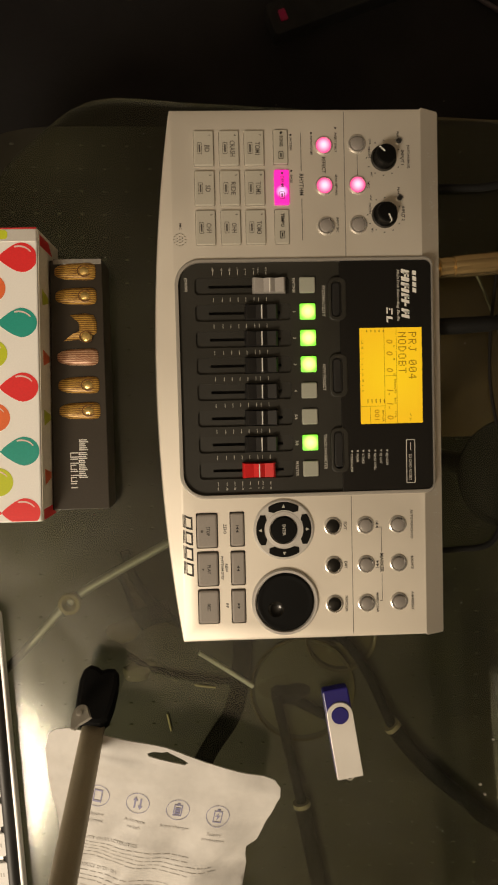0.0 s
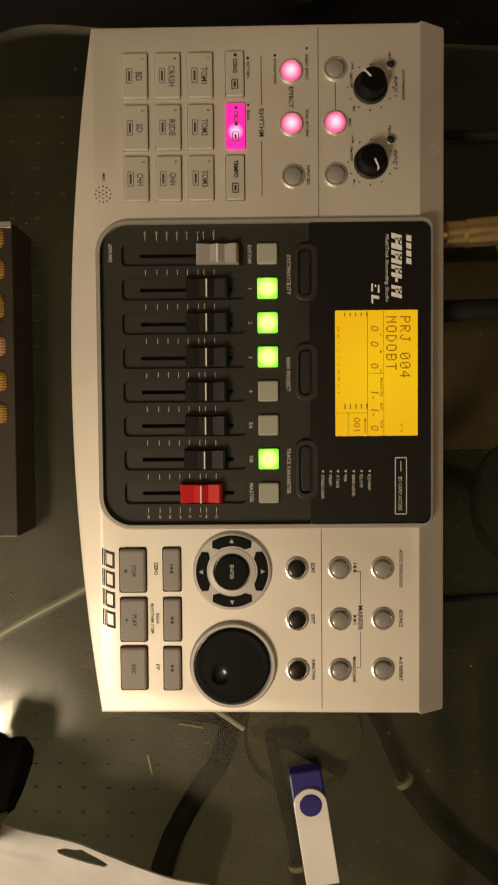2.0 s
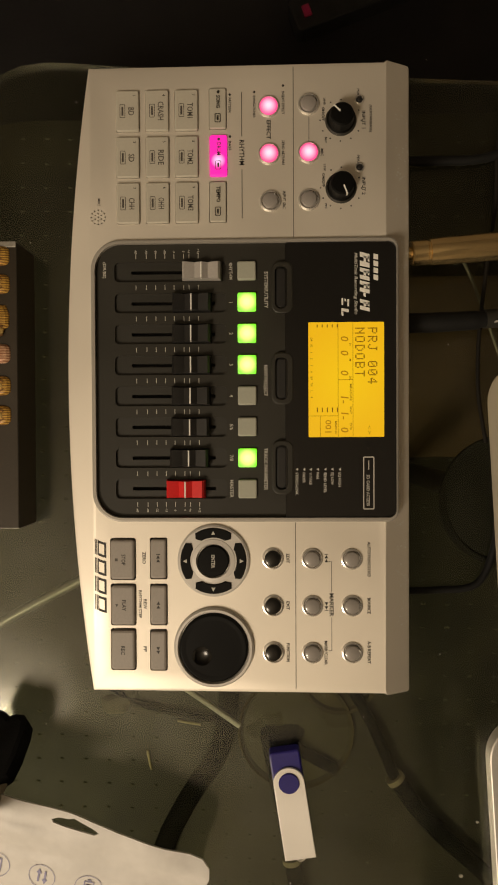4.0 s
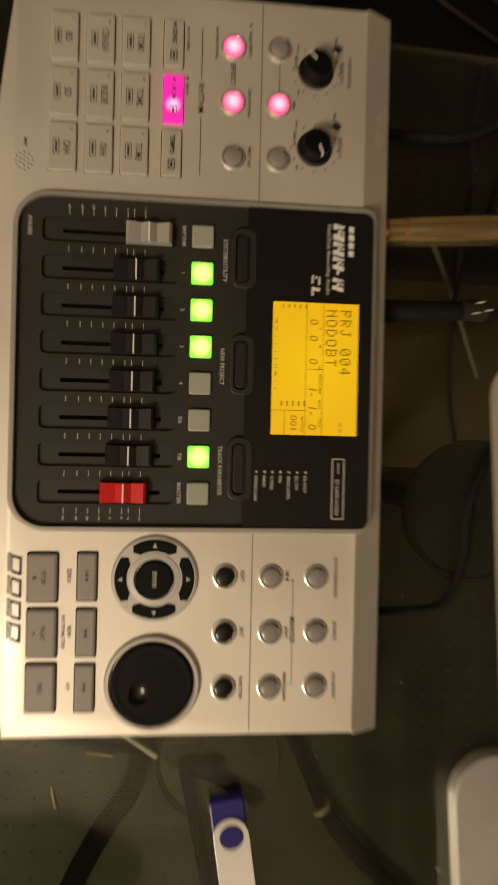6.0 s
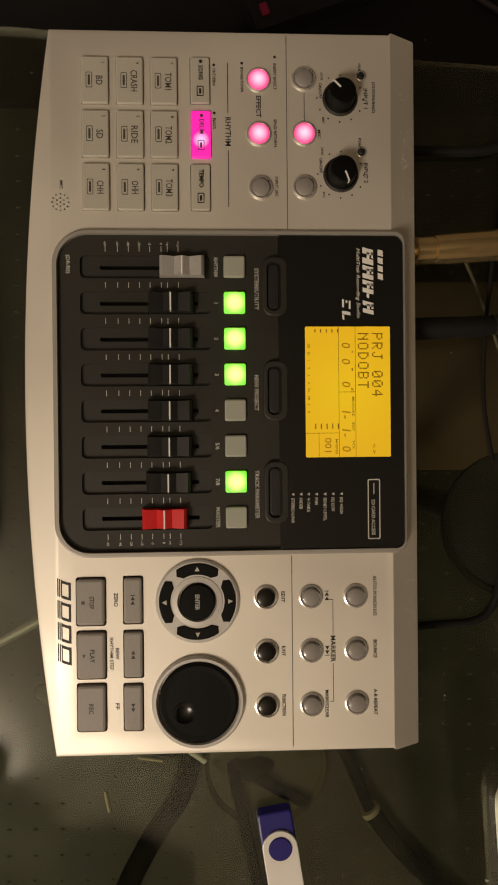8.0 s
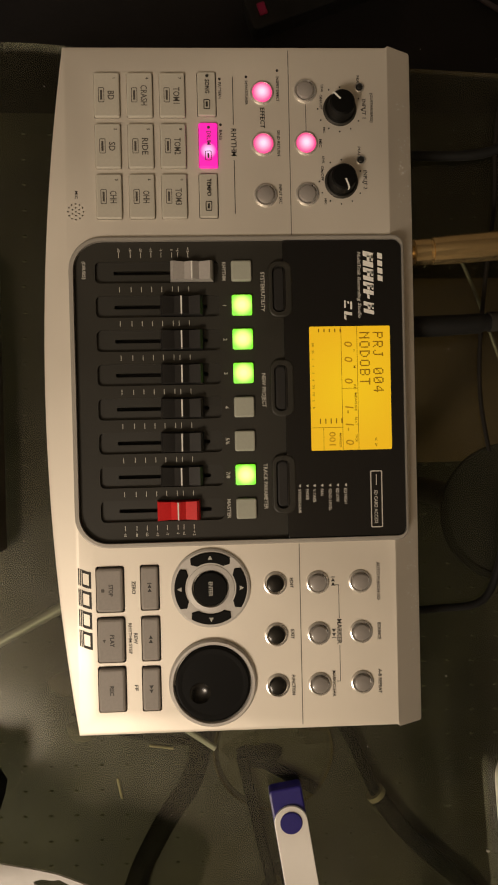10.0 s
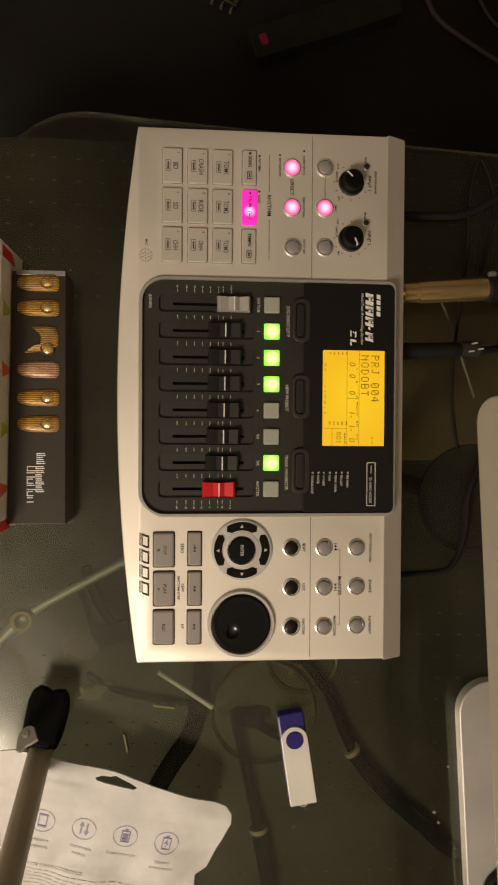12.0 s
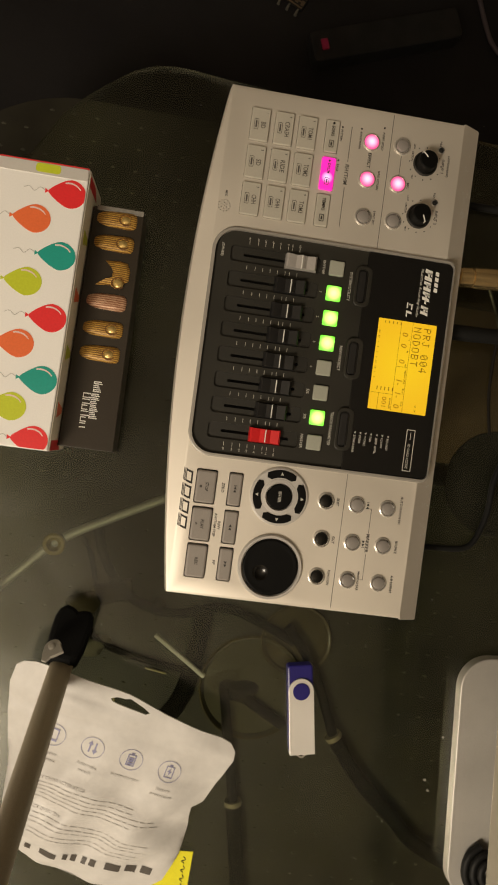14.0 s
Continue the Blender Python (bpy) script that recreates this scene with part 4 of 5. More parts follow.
# ---- things on the floor ----
cable("grey cable lying on the carpet beyond the desk", [(330, 780, -715), (356, 715, -715), (377, 683, -715), (424, 652, -715), (478, 621, -715), (520, 600, -715), (640, 560, -715)], 4.0)
cable("thin grey cable lying on the carpet beyond the desk", [(430, 760, -716), (457, 707, -716), (478, 683, -716), (520, 663, -716), (640, 640, -716)], 3.0)
strip = thing("power_strip", "black power strip with a small red lit switch, on the carpet", "power strip", pose(0.072, 0.618, -0.719, 0, 0, 20))
bm = B()
prism(bm, rrect(-22, 240, -26, 26, 8, 4), 0.2, 34, 3)
part("strip_body", bm, PIT, strip)
bm = B()
prism(bm, rrect(-6, 6, -9, 9, 1.5, 3), 33, 37, 1.2)
part("switch", bm, glow("lit_red_switch", (0.6, 0.0, 0.06), (0.4, 0.0, 0.03), 0.09, 0.012, 0.01), strip, "dimly lit red switch")

# ---- things on the shelf below the glass ----
SZ = -336


def coupled(label, thin, joint, thick):
    """A thin cable that runs into a thicker sleeve with a collar at the joint."""
    e = thing("coupled_cable", label, "cable")
    bm = B()
    tube(bm, thin + [joint], 5.6)
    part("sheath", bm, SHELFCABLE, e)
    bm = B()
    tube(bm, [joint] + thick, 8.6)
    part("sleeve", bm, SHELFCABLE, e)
    d_ = (Vector(thick[0]) - Vector(joint)).normalized()
    bm = B()
    tube(bm, [tuple(Vector(joint) - d_ * 2.6), tuple(Vector(joint) + d_ * 2.6)], 9.9, 20, 1)
    part("collar", bm, mat("brown_collar", (0.27, 0.24, 0.17), 0.35), e, "brown glinting collar")


HZ = SZ + 10.5
coupled("dark cable with sleeve and collar on the lower shelf", [(70, -262, HZ), (95, -292, HZ), (115, -326, HZ), (127, -354, HZ)], (139.5, -383, HZ), [(163, -415, HZ), (188, -442, HZ), (224, -474, HZ), (256, -502, HZ), (340, -540, HZ)])
coupled("dark cable with sleeve and collar across a plastic dish", [(6, -340, HZ), (13, -374, HZ), (23, -421, HZ)], (33, -468.7, HZ), [(42, -517, HZ), (50, -563, HZ), (60, -640, HZ)])
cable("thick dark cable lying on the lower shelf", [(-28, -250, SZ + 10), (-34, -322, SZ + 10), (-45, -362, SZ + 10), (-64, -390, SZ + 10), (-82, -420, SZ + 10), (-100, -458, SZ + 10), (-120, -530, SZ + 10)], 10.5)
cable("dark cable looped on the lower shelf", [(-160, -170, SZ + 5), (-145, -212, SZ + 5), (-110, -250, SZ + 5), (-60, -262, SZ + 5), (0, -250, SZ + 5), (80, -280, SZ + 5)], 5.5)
# Yellowish glints under the glass, modelled as two short pale slivers.
for p, q in (((-118, -360), (-114, -380)), ((-86, -328), (-62, -332))):
    gl = thing("glint_sliver", "short pale sliver standing in for a glint on the lower shelf", "scrap")
    bm = B()
    tube(bm, [(*p, SZ + 2), (*q, SZ + 2)], 1.3, 8)
    part("sliver_body", bm, mat("yellowish_glint", (0.40, 0.36, 0.22), 0.4), gl)
rod = thing("plastic_stick", "pale thin plastic stick across cables on the lower shelf", "stick")
bm = B()
tube(bm, [(-79, -283, SZ + 24), (-45, -306, SZ + 24), (-20, -324, SZ + 23)], 2.8)
part("shaft", bm, STICK, rod)
dish = thing("plastic_dish", "shallow round smoky plastic dish on the lower shelf", "dish")
bm = B()
lathe(bm, [(0, SZ + 0.3), (55, SZ + 0.3), (58, SZ + 4), (59.5, SZ + 4.5), (60.5, SZ + 3), (58, SZ), (0, SZ)], 56, 38, -338)
part("dish_base", bm, mat("smoky_lid", (0.046, 0.044, 0.026), 0.3, 0, 0.3, 400, 14), dish)
bm = B()
lathe(bm, [(57.6, SZ + 4.4), (59.4, SZ + 6.4), (61.0, SZ + 4.4), (59.4, SZ + 3.6), (57.6, SZ + 4.4)], 64, 38, -338)
part("dish_rim", bm, DISHRIM, dish, "glinting rim")
saucer = thing("plastic_saucer", "round brown translucent plastic saucer on the lower shelf", "saucer")
bm = B()
lathe(bm, [(0, SZ + 0.4), (36, SZ + 0.4), (38, SZ + 5), (40, SZ + 6), (41.5, SZ + 4), (40, SZ + 0.1), (0, SZ + 0.1)], 48, 83, -278)
part("saucer_body", bm, mat("brown_lid", (0.060, 0.050, 0.026), 0.25, 0, 0.3, 400, 20), saucer)
bm = B()
lathe(bm, [(39.6, SZ + 6.0), (40.8, SZ + 7.0), (41.8, SZ + 5.6), (40.6, SZ + 5.0), (39.6, SZ + 6.0)], 56, 83, -278)
part("saucer_rim", bm, DISHRIM, saucer, "glinting rim")
board = thing("wooden_board", "brown wooden board on the lower shelf", "board")
bm = B()
prism(bm, rrect(150, 560, -52, 132, 3), SZ, SZ + 8, 1)
part("plank", bm, WOOD, board)


def heap(name, label, category, x, y, sx, sy, h, material, seed):
    e = thing(name, label, category)
    bm = B()
    rg = random.Random(seed)
    n, m = 18, 5
    ph = [rg.uniform(0, 6.28) for _ in range(4)]
    rings = []
    for j in range(m + 1):
        t = j / m
        pts = []
        for i in range(n):
            a_ = 6.283 * i / n
            q = (1 + 0.22 * math.sin(2 * a_ + ph[0]) + 0.12 * math.sin(3 * a_ + ph[1]) + 0.06 * math.sin(5 * a_ + ph[2])) * (1 - t) ** 0.6
            pts.append((x + sx * q * math.cos(a_), y + sy * q * math.sin(a_)))
        if j < m:
            rings.append(loop(bm, pts, SZ + h * math.sin(t * 1.57) * (1 + 0.1 * math.sin(ph[3] + 4 * t))))
        else:
            rings.append([bm.verts.new((x, y, SZ + h))])
    for r0, r1 in zip(rings, rings[1:]):
        if len(r1) > 1:
            wall(bm, r0, r1)
        else:
            for i in range(n):
                bm.faces.new((r0[i], r0[(i + 1) % n], r1[0]))
    bm.faces.new(rings[0][::-1])
    part("cover", bm, material, e)
    return e


def carton(name, label, pts, h, material):
    """A low box on the shelf with slightly rounded upper edges."""
    e = thing(name, label, "box")
    bm = B()
    prism(bm, pts, SZ, SZ + h, 1.2)
    part("box_body", bm, material, e)
    return e


# Two low heaps added for the pale reflected smudges near the stand foot.
heap("brown_patch_heap", "crumpled brown heap standing in for a reflected patch, on the lower shelf", "paper", -163, -262, 17, 16, 9, BROWNPATCH, 1)
heap("grey_patch_heap", "crumpled pale grey heap standing in for a reflected patch, on the lower shelf", "cloth", -148, -309, 20, 12, 9, GREYTHING, 2)
carton("black_case", "flat black case lying on the lower shelf", [(-156, -240), (-143, -260), (-109, -249), (-114, -228)], 12, FOAM)
heap("black_pouch", "tiny crumpled black pouch beside the looped cable on the lower shelf", "pouch", -80, -258, 12, 10, 10, FOAM, 5)
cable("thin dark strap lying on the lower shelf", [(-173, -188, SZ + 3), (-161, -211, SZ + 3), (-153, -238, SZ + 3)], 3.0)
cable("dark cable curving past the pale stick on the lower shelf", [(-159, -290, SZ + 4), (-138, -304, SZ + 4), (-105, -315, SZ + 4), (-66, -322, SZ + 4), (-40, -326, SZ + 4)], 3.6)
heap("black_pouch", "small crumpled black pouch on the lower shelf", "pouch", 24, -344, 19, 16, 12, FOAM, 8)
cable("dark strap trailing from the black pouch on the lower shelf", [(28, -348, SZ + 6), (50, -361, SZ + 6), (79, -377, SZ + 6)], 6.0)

# ---- gift box with balloons ----
def edge(y):
    """The gift box's long edge, a little askew."""
    return -150.1 + (y - 84.5) * 0.020


gift = thing("gift_box", "white gift box printed with bright balloons, on glass desk", "box")
bm = B()
prism(bm, [(-270, -77.4), (edge(-77.4), -77.4), (edge(85.3), 85.3), (-264, 85.3)], 0, 50, 0.8)
gb = part("box_body", bm, CARD, gift)
bm = B()
prism(bm, [(edge(-77) + 0.05, -77), (edge(-77) + 0.5, -77), (edge(85) + 0.5, 85), (edge(85) + 0.05, 85)], 1, 48.6)
sd = part("side_panel", bm, CARDSIDE, gift, "worn card side with printed patches")
for y, c in ((80, "red"), (49, "green"), (15, "orange"), (-19, "green"), (-53, "orange"), (-74, "red")):
    b2 = B()
    e0 = edge(y) + 0.5
    tri = [(y - 4.5, 42), (y + 4.5, 42), (y + 1.5, 28), (y - 1.5, 28)] if c != "red" else [(y - 3, 46), (y + 3, 46), (y + 3, 26), (y - 3, 18)]
    fa, fb = [b2.verts.new((e0 + 0.05, p, q)) for p, q in tri], [b2.verts.new((e0 + 0.22, p, q)) for p, q in tri]
    wall(b2, fa, fb)
    b2.faces.new(fb)
    part("printed_patch", b2, BAL[c], sd)
bm = B()
prism(bm, rrect(-263, -150.6, 78.2, 85.0, 1.0, 3), 49.8, 50.25, 0.15)
part("foil_edge", bm, STEEL, gift, "worn shiny folded edge")
bm = B()
prism(bm, rrect(-263, -150.4, 85.32, 85.9, 0.2, 2), 30, 49.9, 0.1)
part("red_end", bm, BAL["red"], gift, "red printed end edge")
bm = B()
prism(bm, rrect(-180, -166, 79.6, 84.6, 1.8, 3), 50.26, 50.36)
part("printed_patch", bm, BAL["green"], gift)


def balloon(x, y, col):
    bm = B()
    pts = []
    for i in range(28):
        a_ = 6.283 * i / 28
        px, py = math.cos(a_), math.sin(a_)
        if px < 0:
            pts.append((x + 12.5 * px * (1 - 0.12 * abs(py)), y + 8.1 * py * (1 - 0.42 * (-px) ** 1.4)))
        else:
            pts.append((x + 8.8 * px, y + 8.1 * py))
    pts = [(min(p, edge(q) - 0.6), max(q, -76.9)) for p, q in pts]
    prism(bm, pts, 50.0, 50.18)
    b_ = part("balloon_print", bm, BAL[col], gb, col + " balloon print")
    bm = B()
    prism(bm, [(x - 12.0, y), (x - 14.2, y + 1.4), (x - 14.2, y - 1.4)], 50.0, 50.16)
    part("knot_print", bm, BAL[col], b_)
    bm = B()
    arc_o = [(x - 1 + 7.6 * math.cos(t), y + 6.6 * math.sin(t)) for t in np.linspace(0.5, 1.9, 9)]
    arc_i = [(x - 1 + 7.2 * math.cos(t), y + 5.7 * math.sin(t)) for t in np.linspace(1.9, 0.5, 9)]
    prism(bm, arc_o + arc_i, 50.18, 50.24)
    part("shine_print", bm, BALSHINE, b_)
    bm = B()
    tube(bm, [(x - 14, y, 50.1), (x - 17, y + 1.5, 50.1), (x - 20, y - 1.0, 50.1), (x - 23, y + 1.2, 50.1), (x - 26, y + 0.2, 50.1)], 0.16, 5, 4)
    part("string_print", bm, GREYINK, b_)


for x, y, c in ((-159.2, 69.6, "red"), (-177, 53, "orange"), (-160.6, 33.9, "teal"), (-177.4, 17, "green"), (-161.2, -1.8, "red"), (-177.3, -18.4, "orange"), (-161.9, -37.5, "teal"), (-177, -54.5, "green"), (-162.6, -72.0, "red")):
    balloon(x, y, c)

# ---- black souvenir box ----
# Smoother gold for the raised bosses, its colour brightened for their glints.
BOSSGOLD = mat("glint_gold_relief", (0.80, 0.56, 0.20), 0.22, 0.7, 0.3, 900, 240, 0.35)
sou = thing("souvenir_box", "black souvenir box with gold figures in relief, beside the gift box", "box")
bm = B()
prism(bm, [(-149.2, 73.0), (-152.4, -74.2), (-118.9, -74.2), (-118.7, 73.0)], 0, 26.5, 0.5)
sb = part("box_body", bm, BLACKCARD, sou)
bm = B()
prism(bm, rrect(-147, -119, 70.6, 73.6, 0.5, 2), 1, 27.0, 0.3)
part("clear_end", bm, mat("clear_end_plastic", (0.38, 0.365, 0.33), 0.2, 0.45, 0.3, 600, 120, 0.2), sou, "shiny clear plastic end")
for k, y in enumerate((66.2, 51.8, 33.8, 16.1, -0.4, -15.6)):
    bm = B()
    n = 26
    prof = []
    if k == 2:
        prof = [(-8.0, -8.2), (1.0, -7.4), (4.0, -9.2), (8.0, -8.6), (9.0, -5.4), (11.6, -3.6), (11.8, 2.5), (10.0, 7.0), (5.0, 8.0), (-4.0, 7.2), (-0.5, 5.0), (1.4, 1.5), (1.2, -2.5), (-1.0, -5.6)]
    else:
        for t in np.linspace(0, 6.283, n, endpoint=False):
            ex = 0.55
            cx_, sx_ = math.cos(t), math.sin(t)
            prof.append((12.2 * abs(cx_) ** ex * (1 if cx_ > 0 else -1), (4.9 + 1.2 * cx_) * abs(sx_) ** ex * (1 if sx_ > 0 else -1)))
    rings = [loop(bm, [((x_ - 4) * q + 4, y_ * q) for x_, y_ in prof], z_) for q, z_ in ((1.0, 26.4), (0.96, 27.2), (0.8, 28.2), (0.5, 28.8))]
    for r0, r1 in zip(rings, rings[1:]):
        wall(bm, r0, r1)
    bm.faces.new(rings[-1])
    f = part("gold_figure", bm, ROSE if k == 3 else GOLD, sb, "rose gold figure shape" if k == 3 else "gold figure shape", (-134.5, y, 0))
    if k != 3:
        bm = B()
        lathe(bm, [(3.3, 28.0), (2.6, 29.0), (1.4, 29.4), (0, 29.5)], 18, 5.6, 0 if k != 2 else -6.0)
        for v in bm.verts:
            v.co.y *= 0.8 if k != 2 else 1.0
        part("raised_boss", bm, BOSSGOLD, f)
        bm = B()
        ring_pts = [[(5.6 + r_ * math.cos(t), (0.85 * r_ * math.sin(t)) + (0 if k != 2 else -6.0)) for t in np.linspace(0.6, 5.68, 20)] for r_ in (3.5, 4.1)]
        prism(bm, ring_pts[1] + ring_pts[0][::-1], 28.2, 29.0)
        part("printed_outline", bm, BROWNINK, f)
        for y_ in ((-1.5, 0.0, 1.5) if k != 2 else ()):
            bm = B()
            prism(bm, [(-4.5, y_ * 0.8 - 0.16), (1.0, y_ - 0.2), (1.0, y_ + 0.2), (-4.5, y_ * 0.8 + 0.16)], 28.3, 28.9)
            part("printed_line", bm, BROWNINK, f)
rng = random.Random(3)
for x0, y0, n, step in ((-135.6, -32.6, 3, 2.35), (-136.2, -40.2, 7, 2.27), (-141.2, -40.2, 6, 3.65)):
    for i in range(n):
        y, w, hh = y0 - step * i, step - 0.6, 5.2 if i == 0 else rng.choice((3.8, 3.8, 5.0))
        bm = B()
        prism(bm, [(x0, y - w), (x0 + hh, y - w), (x0 + hh, y - w + 0.6), (x0, y - w + 0.6)], 26.5, 26.56)
        prism(bm, [(x0, y - 0.6), (x0 + hh * 0.9, y - 0.6), (x0 + hh * 0.9, y), (x0, y)], 26.5, 26.56)
        if i % 2 == 0:
            prism(bm, [(x0 + 0.1, y - w + 0.6), (x0 + 0.6, y - w + 0.6), (x0 + 0.6, y - 0.6), (x0 + 0.1, y - 0.6)], 26.5, 26.56)
        part("name_bar", bm, WHITE, sb)

# ---- flash drive ----
usb = thing("flash_drive", "blue and steel swivel flash drive lying on glass", "flash drive", pose(0.0205, -0.2150, 0, 0, 0, 8.5))
bm = B()
prism(bm, rrect(-8.6, 8.2, -41, 17, 2.0, 4), 0.8, 7.6, 1.0)
part("case", bm, BLUE, usb, "blue plastic case")
bm = B()
pts = [(8.4 * math.cos(t), 8.4 * math.sin(t)) for t in np.linspace(0, math.pi, 15)] + [(-8.4, -41.5), (8.4, -41.5)]
prism(bm, pts, 7.7, 9.0, 0.25)
part("swivel_cover", bm, STEEL, usb, "satin steel swivel cover")
bm = B()
prism(bm, rrect(-8.4, 8.4, -41.9, -41.2, 0.1, 1), 0.4, 8.9)
part("cover_end", bm, STEEL, usb)
bm = B()
lathe(bm, [(5.6, 8.5), (5.6, 9.5), (5.2, 9.8), (0, 9.8)], 28)
part("pivot", bm, BLUE, usb, "round blue pivot")
bm = B()
tube(bm, [(-3.6, -41.5, 5), (-2.2, -44.0, 5), (0, -45.2, 5), (2.2, -44.0, 5), (3.6, -41.5, 5)], 0.55, 8, 5)
part("key_loop", bm, BRIGHT, usb)

# ---- white pouch ----
pouch = thing("plastic_pouch", "white plastic zip pouch with hanging hole and printed icons, on glass", "pouch", pose(-0.0885, -0.223, 0, 0, 0, -13))
OUT = [(-68, 4.6), (-61, 6.6), (-38, 6.7), (-21, 6.5), (-2.5, 6.8), (4, 5.9), (23, 1.5), (47, -1.5), (60, -2.6), (67, -4.4), (71.5, -9), (72.6, -15), (69.5, -30), (66, -50), (60, -55), (61, -62), (64, -72),
       (64.5, -90), (61, -112), (50, -124), (20, -129), (-10, -127), (-31, -123), (-44, -110), (-52, -88), (-59.5, -60), (-67, -32), (-72, -10), (-71.5, 1)]


def lift(x, y):
    """Height of the pouch's upper film."""
    z = float(np.interp(-y, (-7, 10, 34, 60, 90, 115, 130), (39, 36.5, 30.5, 28.5, 23, 11, 3)))
    s = min(1.0, max(0.0, (-y - 30) / 40.0))
    z *= 1 - 0.62 * s * min(1.0, abs((x - 3) / 63.0)) ** 4
    z -= 5.0 * (x / 72.0) ** 2 * (1 - s)
    z += (1.0 + 1.6 * s) * math.sin(0.11 * x + 0.06 * y) * math.sin(0.09 * y - 0.05 * x + 1) + 0.45 * math.sin(0.33 * x - 0.21 * y) * s
    z += 2.6 * s * noise.noise(Vector((x * 0.045, y * 0.045, 3.1))) + 1.1 * noise.noise(Vector((x * 0.03, y * 0.09, 7.7)))
    z += 0.9 * math.exp(-((y + 9.5 + 0.03 * x) / 1.2) ** 2)
    z -= 1.3 * math.exp(-((y + 19.6 - 0.01 * x) / 1.6) ** 2)
    z += 1.2 * math.exp(-(((x + 66) * 0.8 + (y + 14)) / 4.0) ** 2) * math.exp(-((x + 60) / 12.0) ** 2)
    return max(z, 1.2)


def under(x, y):
    z = lift(x, y)
    k = min(1.0, max(0.0, (-y - 22) / 22.0))
    return (z - 1.0) * (1 - k) + min(0.4, z - 0.6) * k


hole_p = [(-12, 0.6), (-8.5, 2.6), (-3.5, 3.1), (-0.7, 4.4), (2.5, 3.4), (9, 1.4), (13, -0.6), (11, -2.2), (3.3, -1.9), (-6, -1.6), (-11, -1.0)]


def inside(p, poly):
    c, (x, y) = False, p
    for i in range(len(poly)):
        (x1, y1), (x2, y2) = poly[i - 1], poly[i]
        if (y1 > y) != (y2 > y) and x < (x2 - x1) * (y - y1) / (y2 - y1) + x1:
            c = not c
    return c


fine_out = []
for i, p in enumerate(OUT):
    q = OUT[(i + 1) % len(OUT)]
    k = max(1, int((Vector(p) - Vector(q)).length / 4))
    fine_out += [(p[0] + (q[0] - p[0]) * j / k, p[1] + (q[1] - p[1]) * j / k) for j in range(k)]
pts2 = [Vector(p) for p in fine_out] + [Vector(p) for p in hole_p]
nO, nH = len(fine_out), len(hole_p)
edges = [(i, (i + 1) % nO) for i in range(nO)] + [(nO + i, nO + (i + 1) % nH) for i in range(nH)]
for i in range(-26, 27):
    for j in range(-44, 4):
        p = (i * 3.0 + (1.5 if j % 2 else 0), j * 3.0)
        if inside(p, offs(fine_out, -1.3)) and not inside(p, offs(hole_p, 1.0)) and not inside(p, hole_p) and inside(p, fine_out):
            pts2.append(Vector(p))
vs, _, fs, _, _, _ = geometry.delaunay_2d_cdt(pts2, edges, [], 0, 1e-4)
bm = B()
up = [bm.verts.new((v.x, v.y, lift(v.x, v.y))) for v in vs]
dn = [bm.verts.new((v.x, v.y, under(v.x, v.y))) for v in vs]
for f in fs:
    c = sum((Vector((vs[i].x, vs[i].y)) for i in f), Vector((0, 0))) / len(f)
    if inside(tuple(c), fine_out) and not inside(tuple(c), hole_p):
        bm.faces.new([up[i] for i in f])
        bm.faces.new([dn[i] for i in reversed(f)])
for e_ in [e for e in bm.edges if len(e.link_faces) == 1]:
    a_, b_ = e_.verts
    if a_ in up and b_ in up:
        ia, ib = up.index(a_), up.index(b_)
        try:
            bm.faces.new((up[ia], up[ib], dn[ib], dn[ia]))
        except ValueError:
            pass
for v in [v for v in bm.verts if not v.link_faces]:
    bm.verts.remove(v)
film = part("pouch_film", bm, FILM, pouch, sharp=60)


def drape(bm, dz=0.35):
    for v in bm.verts:
        v.co.z = lift(v.co.x, v.co.y) + dz
    return bm


def ring_flat(bm, x, y, r0, r1, n=36):
    a_, b_ = loop(bm, circle(x, y, r1, n), 0), loop(bm, circle(x, y, r0, n), 0)
    wall(bm, a_, b_)


def quad(bm, x0, x1, y0, y1, n=1, sl=0.0):
    for i in range(n):
        xa, xb = x0 + (x1 - x0) * i / n, x0 + (x1 - x0) * (i + 1) / n
        bm.faces.new([bm.verts.new(p) for p in ((xa, y0, 0), (xb, y0, 0), (xb + sl, y1, 0), (xa + sl, y1, 0))])


